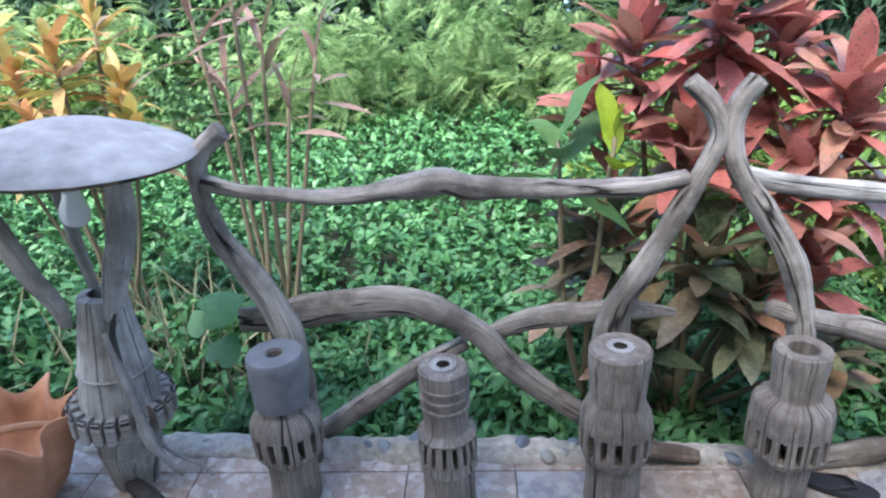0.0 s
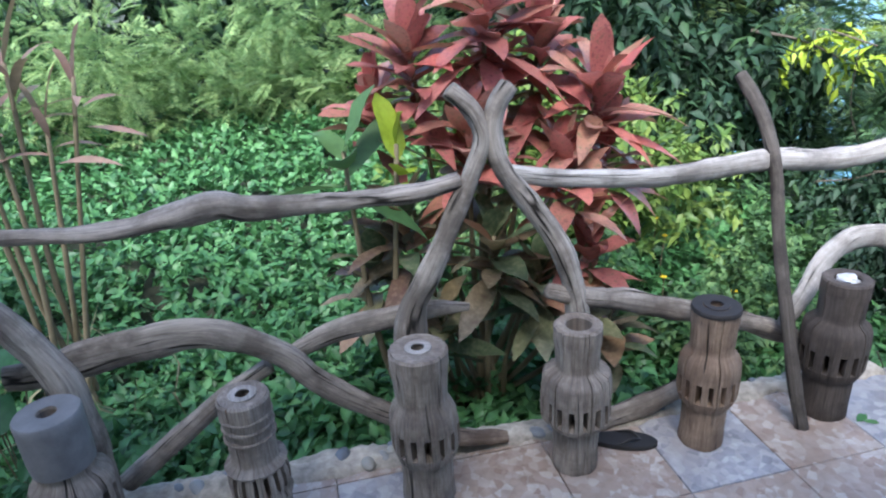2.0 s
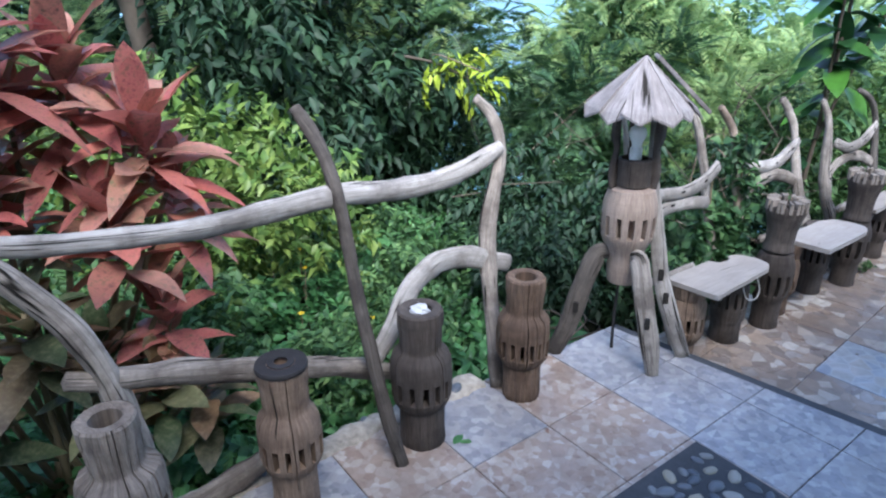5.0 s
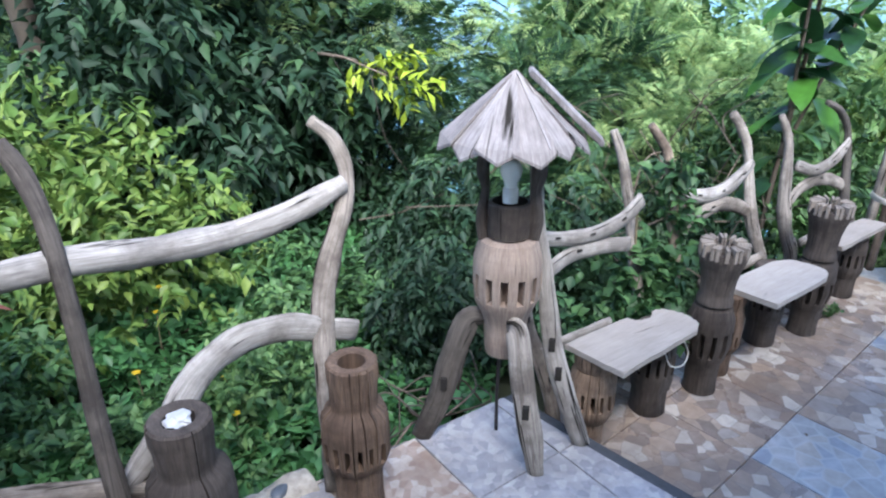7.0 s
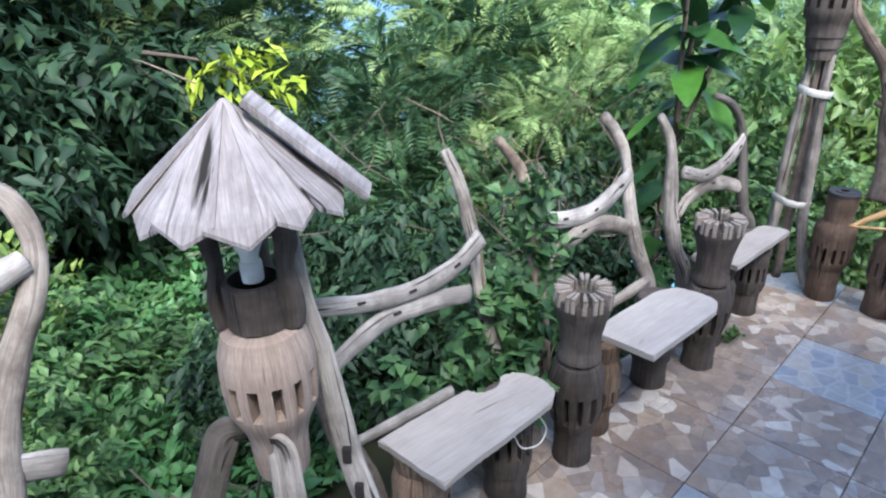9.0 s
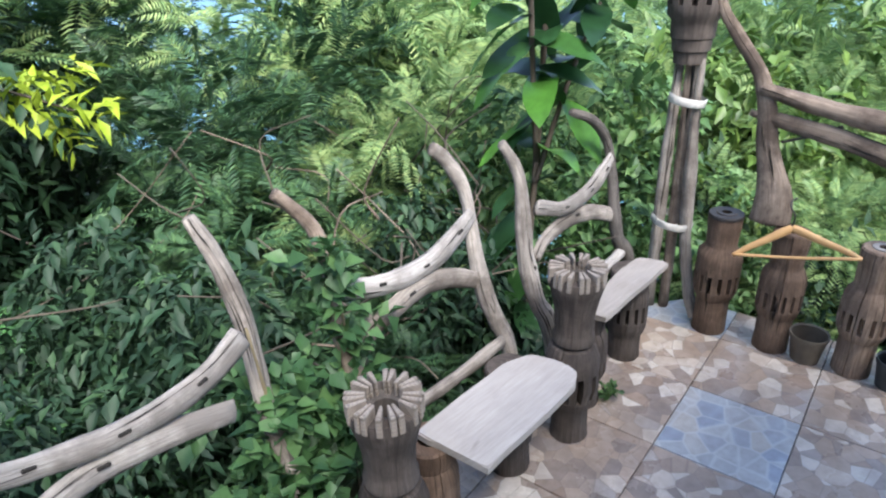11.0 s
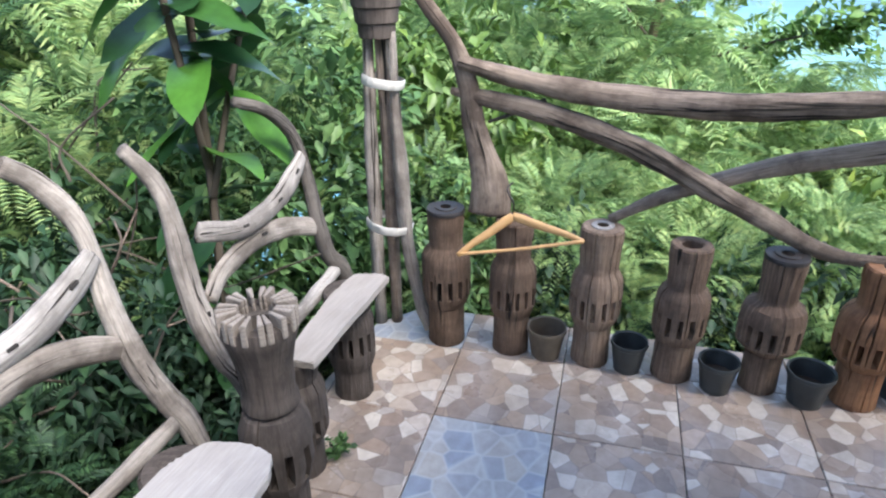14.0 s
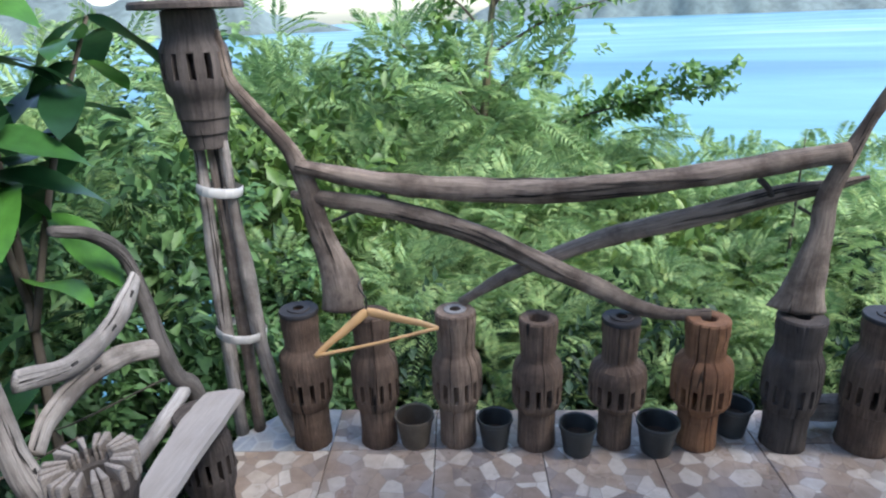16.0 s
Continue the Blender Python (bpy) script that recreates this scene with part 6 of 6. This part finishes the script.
branch("lime_branch", "bright lime-yellow leaf sprays hanging from a branch", (3.75, 4.85, 1.12), (4.45, 4.6, 0.85), 16, 0.15, 0.36, LEAF_YELLOW, 3)
branch("almond_branch", "branch with round glossy green leaves over the bay", (8.9, 1.2, 0.5), (8.75, -0.55, 1.02), 80, 0.085, 0.68, LEAF_ALMOND, 4)


def almond_tree():
    rng = np.random.RandomState(16)
    g = ground_height(9.1, 1.25)
    root = thing("almond_tree", "slender tree with sprays of round glossy leaves against the bay", "tree")
    limb("trunk", [(9.1, 1.25, g - 0.2, 0.06), (9.12, 1.2, -0.4, 0.05), (9.08, 1.12, 0.7, 0.035), (9.05, 1.05, 1.5, 0.024), (9.05, 1.0, 2.1, 0.012)], STEM, root, 1, 5, sides=8)
    for k, (y0, z0, y1, z1) in enumerate(((1.12, 0.75, 1.75, 1.35), (1.05, 1.25, 0.15, 1.62), (1.06, 1.35, 1.5, 1.75), (1.03, 1.6, 0.55, 1.95), (1.1, 0.9, 0.45, 1.25), (1.04, 1.5, 0.95, 2.05))):
        a, b = np.array([9.06, y0, z0]), np.array([9.06 + rng.uniform(-0.15, 0.15), y1, z1])
        twig = limb("limb", [(*a, 0.014), (*((a + b) / 2 + np.array([0, 0, 0.06])), 0.010), (*b, 0.004)], STEM_DARK, root, 1, 30 + k, sides=6)
        t = rng.uniform(0.35, 1.05, 26)[:, None]
        c = a * (1 - t) + b * t + rng.normal(scale=(0.10, 0.12, 0.09), size=(26, 3))
        leaves_mesh("leaves", *sprigs(rng, c, unit(rng, 26) * 0.8, 7, 0.13, 0.085, 0.68), LEAF_ALMOND, twig)


almond_tree()
branch("thin_sapling", "thin feathery sapling against the bay", (7.6, -0.75, -0.6), (7.55, -0.72, 0.86), 22, 0.05, 0.4, LEAF_BLUE, 5, "frond")


def weeds():
    rng = np.random.RandomState(31)
    n = 110
    c = np.stack([rng.normal(-1.35, 0.35, n), rng.normal(2.75, 0.25, n), np.zeros(n)], axis=1)
    c[:, 2] = -0.05
    a = unit(rng, n) * 0.6 + np.array([0, 0, 0.8])
    L = rng.uniform(0.25, 0.5, n)
    ob = leaves_mesh("dry_grass", c, a, unit(rng, n), L, L * 0.03, DRYGRASS, droop=0.5)
    tagged(ob, "dry pale grass stalks among the groundcover", "grass", kind="stuff")


weeds()

def heart_leaves():
    root = thing("heart_leaf_plant", "small plant with broad heart-shaped light green leaves", "plant", pose(-0.84, 2.15, ground_height(-0.8, 2.2) + 0.06))
    verts, faces = [], []
    rng = random.Random(2)
    for x, y, z, a, r in ((0.0, 0.0, 0.66, 0.4, 0.085), (-0.10, 0.05, 0.56, 2.2, 0.06), (0.02, -0.06, 0.50, 1.2, 0.07), (0.10, 0.06, 0.62, 5.4, 0.055)):
        k = len(verts)
        n = 22
        verts.append(Vector((x, y, z)))
        for i in range(n):
            t = 2 * math.pi * i / n
            q = r * (1.0 - 0.55 * math.exp(-((t - math.pi) / 0.35) ** 2) + 0.35 * math.exp(-(min(t, 6.2832 - t) / 0.4) ** 2))
            u, v = q * math.cos(t), q * math.sin(t)
            verts.append(Vector((x + u * math.cos(a) - v * math.sin(a), y + (u * math.sin(a) + v * math.cos(a)) * 0.75, z - 0.55 * (u * math.sin(a) + v * math.cos(a)) * -1 - 0.12 * abs(v))))
        faces += [(k, k + 1 + i, k + 1 + (i + 1) % n) for i in range(n)]
        limb("stalk", [(0, 0, 0, 0.004), (x * 0.6, y * 0.6, z * 0.6, 0.003), (x, y, z, 0.002)], STEM, root, 1, 3, steps=3, sides=6)
    mesh_object("leaves", verts, faces, LEAF_COVER, root)


heart_leaves()


def yellow_flower(x, y, z, turn):
    """A five-petalled flower on a thin stalk."""
    root = thing("yellow_flower", "small yellow five-petalled flower among the groundcover", "flower", pose(x, y, ground_height(x, y), 0, 0, turn), group="small yellow flowers in the undergrowth")
    h = z - ground_height(x, y)
    stalk = limb("stalk", [(0.02, 0, 0, 0.003), (0.01, 0.01, h * 0.6, 0.0025), (0, 0, h, 0.002)], STEM, root, 1, 2, steps=3, sides=6)
    verts, faces = [], []
    rng = random.Random(4)
    for k in range(5):
        a = 2 * math.pi * k / 5
        lance_leaf(rng, (0, 0, h), (math.cos(a), math.sin(a), 0.5), 0.024, 0.017, 0.3, verts, faces, seg=4)
    mesh_object("petals", verts, faces, PETAL, root, "yellow petals")


for fx, fy, fz, ft in ((2.37, 2.75, 0.06, 0), (2.27, 3.42, 0.24, 40), (2.21, 3.2, 0.22, 80), (2.34, 2.52, 0.03, 20), (2.50, 2.62, 0.05, 65), (2.05, 2.9, 0.12, 10)):
    yellow_flower(fx, fy, fz, ft)


def twigs(label, centre, spread, n, length, seed):
    """A loose tangle of bare twigs, each its own thin branch."""
    rng = random.Random(seed)
    root = thing("bare_branches", label, "branches")
    for k in range(n):
        p = Vector(centre) + Vector((rng.gauss(0, spread[0]), rng.gauss(0, spread[1]), rng.gauss(0, spread[2])))
        d = Vector((rng.uniform(-1, 1), rng.uniform(-0.6, 0.6), rng.uniform(-0.1, 1.0))).normalized()
        q = p + d * length * rng.uniform(0.6, 1.3)
        m = (p + q) / 2 + Vector((rng.gauss(0, 0.06), rng.gauss(0, 0.06), rng.gauss(0, 0.06)))
        limb("twig", [(*p, 0.005), (*m, 0.0035), (*q, 0.0015)], STEM_DARK if k % 3 else DRIFT_BROWN, root, 1, k + seed, steps=4, sides=6)


twigs("tangle of dry bare twigs behind the benches", (4.9, 2.35, 0.35), (0.45, 0.12, 0.20), 30, 0.4, 4)
twigs("bare grey twigs among the shrubs below the terrace", (5.0, 2.9, 0.55), (0.4, 0.25, 0.2), 14, 0.5, 9)
twigs("dry twigs under the roofed lamp", (3.0, 1.99, 0.12), (0.10, 0.05, 0.05), 14, 0.22, 12)
twigs("thin dark branches rising through the shrubs", (3.9, 3.6, 0.5), (0.5, 0.2, 0.3), 8, 0.7, 15)


def fallen_leaf(x, y, z, a, r, mat, label):
    verts, faces = [], []
    lance_leaf(random.Random(int(a * 100)), (0, 0, 0.004), (math.cos(a), math.sin(a), 0.12), r, r * 0.4, 0.4, verts, faces)
    for v in verts:
        v.z = max(v.z, 0.002)
    ob = mesh_object("fallen_leaf", verts, faces, mat)
    ob.location = (x, y, z)
    tagged(ob, label, "leaf")


fallen_leaf(2.10, 1.63, FLOOR_1, 0.4, 0.07, LEAF_COVER, "fallen green leaf on the tiles beside a hub")
fallen_leaf(2.16, 1.60, FLOOR_1, 2.4, 0.05, LEAF_COVER, "small fallen green leaf on the tiles")
fallen_leaf(2.42, 1.48, FLOOR_1, 1.1, 0.035, LEAF_PINK, "dry brown leaf lying on the tiles")
fallen_leaf(4.15, 1.18, 0, 0.9, 0.025, LEAF_MAROON, "tiny dark leaf lying on the tiles")


def sprout():
    rng = np.random.RandomState(6)
    c = np.array([5.17, 1.62, 0.03]) + rng.normal(scale=0.012, size=(16, 3))
    c[:, 2] = np.abs(c[:, 2])
    ob = leaves_mesh("weed_sprout", *sprigs(rng, c, unit(rng, 16) + np.array([0, 0, 0.6]), 5, 0.03, 0.03, 0.6), LEAF_BROAD)
    tagged(ob, "small green weed growing at the foot of a hub", "weed")


sprout()


def loose_wire():
    root = thing("loose_wire", "thin pale wire looped over the bench hub", "wire")
    limb("strand", [(3.72, 1.565, 0.33, 0.002), (3.75, 1.555, 0.27, 0.002), (3.82, 1.55, 0.25, 0.002), (3.86, 1.56, 0.28, 0.002), (3.83, 1.56, 0.34, 0.002), (3.80, 1.57, 0.40, 0.002)], STRAP, root, 1, 2, rough=0, sides=6)


loose_wire()

# ---- kerb, pebbles and tiles ----
kerb = thing("kerb", "low uneven stone and pebble kerb along the terrace edge", "kerb", kind="structure")
pebble_meshes = []
for k in range(4):
    bm = bmesh.new()
    bmesh.ops.create_icosphere(bm, subdivisions=2, radius=1)
    for v in bm.verts:
        v.co *= 1 + 0.14 * noise.noise(v.co * 1.3 + Vector((k * 9, 0, 0)))
    me = bpy.data.meshes.new("pebble")
    bm.to_mesh(me)
    bm.free()
    me.materials.append(PEBBLE)
    me.polygons.foreach_set("use_smooth", [True] * len(me.polygons))
    pebble_meshes.append(me)
rk = random.Random(12)
kx = -2.6
while kx < 2.2:
    w = rk.uniform(0.5, 0.9)
    nx = int(w / 0.02)
    verts, faces = [], []
    for i in range(nx + 1):
        x = kx + w * i / nx
        yb = 1.875 + 0.02 * max(0, x - 1)
        for q, (dy, z) in enumerate(((-0.070, -0.05), (-0.066, FLOOR_1 - 0.004), (-0.05, FLOOR_1 + 0.010), (-0.02, FLOOR_1 + 0.017), (0.015, FLOOR_1 + 0.016), (0.045, FLOOR_1 + 0.010), (0.07, FLOOR_1 - 0.012), (0.085, FLOOR_1 - 0.06), (0.09, -0.22))):
            p = Vector((x, yb + dy, z))
            verts.append((x, yb + dy + 0.030 * noise.noise(p * 9) + 0.010 * noise.noise(p * 40), z + (0.016 * noise.noise(p * 11 + Vector((3, 0, 0))) + 0.010 * noise.noise(p * 45) if z > 0 else 0)))
    for i in range(nx):
        for j in range(8):
            a = i * 9 + j
            faces.append((a, a + 9, a + 10, a + 1))
    mesh_object("cement", verts, faces, STONE, kerb)
    for _ in range(rk.randint(3, 9) if kx > 0 else rk.randint(1, 4)):
        x = kx + rk.uniform(0.05, w - 0.05)
        p = new("cobble", pebble_meshes[rk.randint(0, 3)])
        p.parent = kerb
        r = rk.uniform(0.016, 0.034)
        p.matrix_basis = Matrix.LocRotScale((x, 1.875 + 0.02 * max(0, x - 1) + rk.uniform(-0.035, 0.045), FLOOR_1 + 0.008), Euler((0, 0, rk.uniform(0, 6.28))), (r * 1.3, r * 0.9, r * 0.6))
    kx += w

mat_panel = slab("pebble_mat", [(1.40, 0.42), (2.835, 0.47), (2.825, 1.145), (1.40, 1.09)], FLOOR_1 - 0.03, FLOOR_1 + 0.003, CEMENT, "panel of river pebbles set in dark cement", "pebble panel")
rp = random.Random(3)
placed = []
tries = 0
while len(placed) < 285 and tries < 9000:
    tries += 1
    px, py = rp.uniform(1.45, 2.79), rp.uniform(0.47, 1.09)
    pr = rp.uniform(0.018, 0.034)
    if all((px - a) ** 2 + (py - b) ** 2 > (0.80 * (pr + c)) ** 2 for a, b, c in placed):
        placed.append((px, py, pr))
        p = new("pebble", pebble_meshes[len(placed) % 4])
        p.parent = mat_panel
        p.matrix_basis = Matrix.LocRotScale((px, py, FLOOR_1 + 0.003), Euler((0, 0, rp.uniform(0, 6.28))), (pr * 1.15, pr * 0.72, pr * 0.42))

step_dir = edge_line((3.42, 0.72), (3.205, 1.895))
# The grey-blue tiles carry some of the sky's reflection in their colour.
lay_tiles((2.094, 1.498), 2.5, 0.36, (-13, 6), (-7, 2), [step_dir, edge_line((3.205, 1.895), (-4, 1.80)), edge_line((-3.9, 1.9), (-3.9, -2.5)), (0, -2.5, 0, 1)], FLOOR_1, floor_upper,
          lambda i, j: TILE_GREY_SKY if (i >= 2 or (i, j) in ((-2, 0), (0, 0), (-1, 1), (1, 1), (-5, 0))) else TILE_SMALL)
edge_stones = slab("step_edge", [(3.425, 0.72), (3.47, 0.72), (3.25, 1.895), (3.205, 1.895)], -0.3, FLOOR_1 - 0.004, CEMENT, "dark cement nosing of the step between the terraces", "step")
lay_tiles((5.455, 1.42), 6.5, 0.40, (-7, 2), (-11, 2), [(3.46, 0.72, 1.0, 0.185), edge_line((6.10, 1.72), (5.9, 1.86)), edge_line((5.9, 1.86), (3.1, 1.86)), edge_line((6.45, -2.6), (6.10, 1.72)), (0, -2.5, 0, 1)], 0.0, floor_lower,
          lambda i, j: TILE_BLUE if (i, j) in ((-1, -1), (-4, -1), (1, 0), (-6, -2)) else TILE)
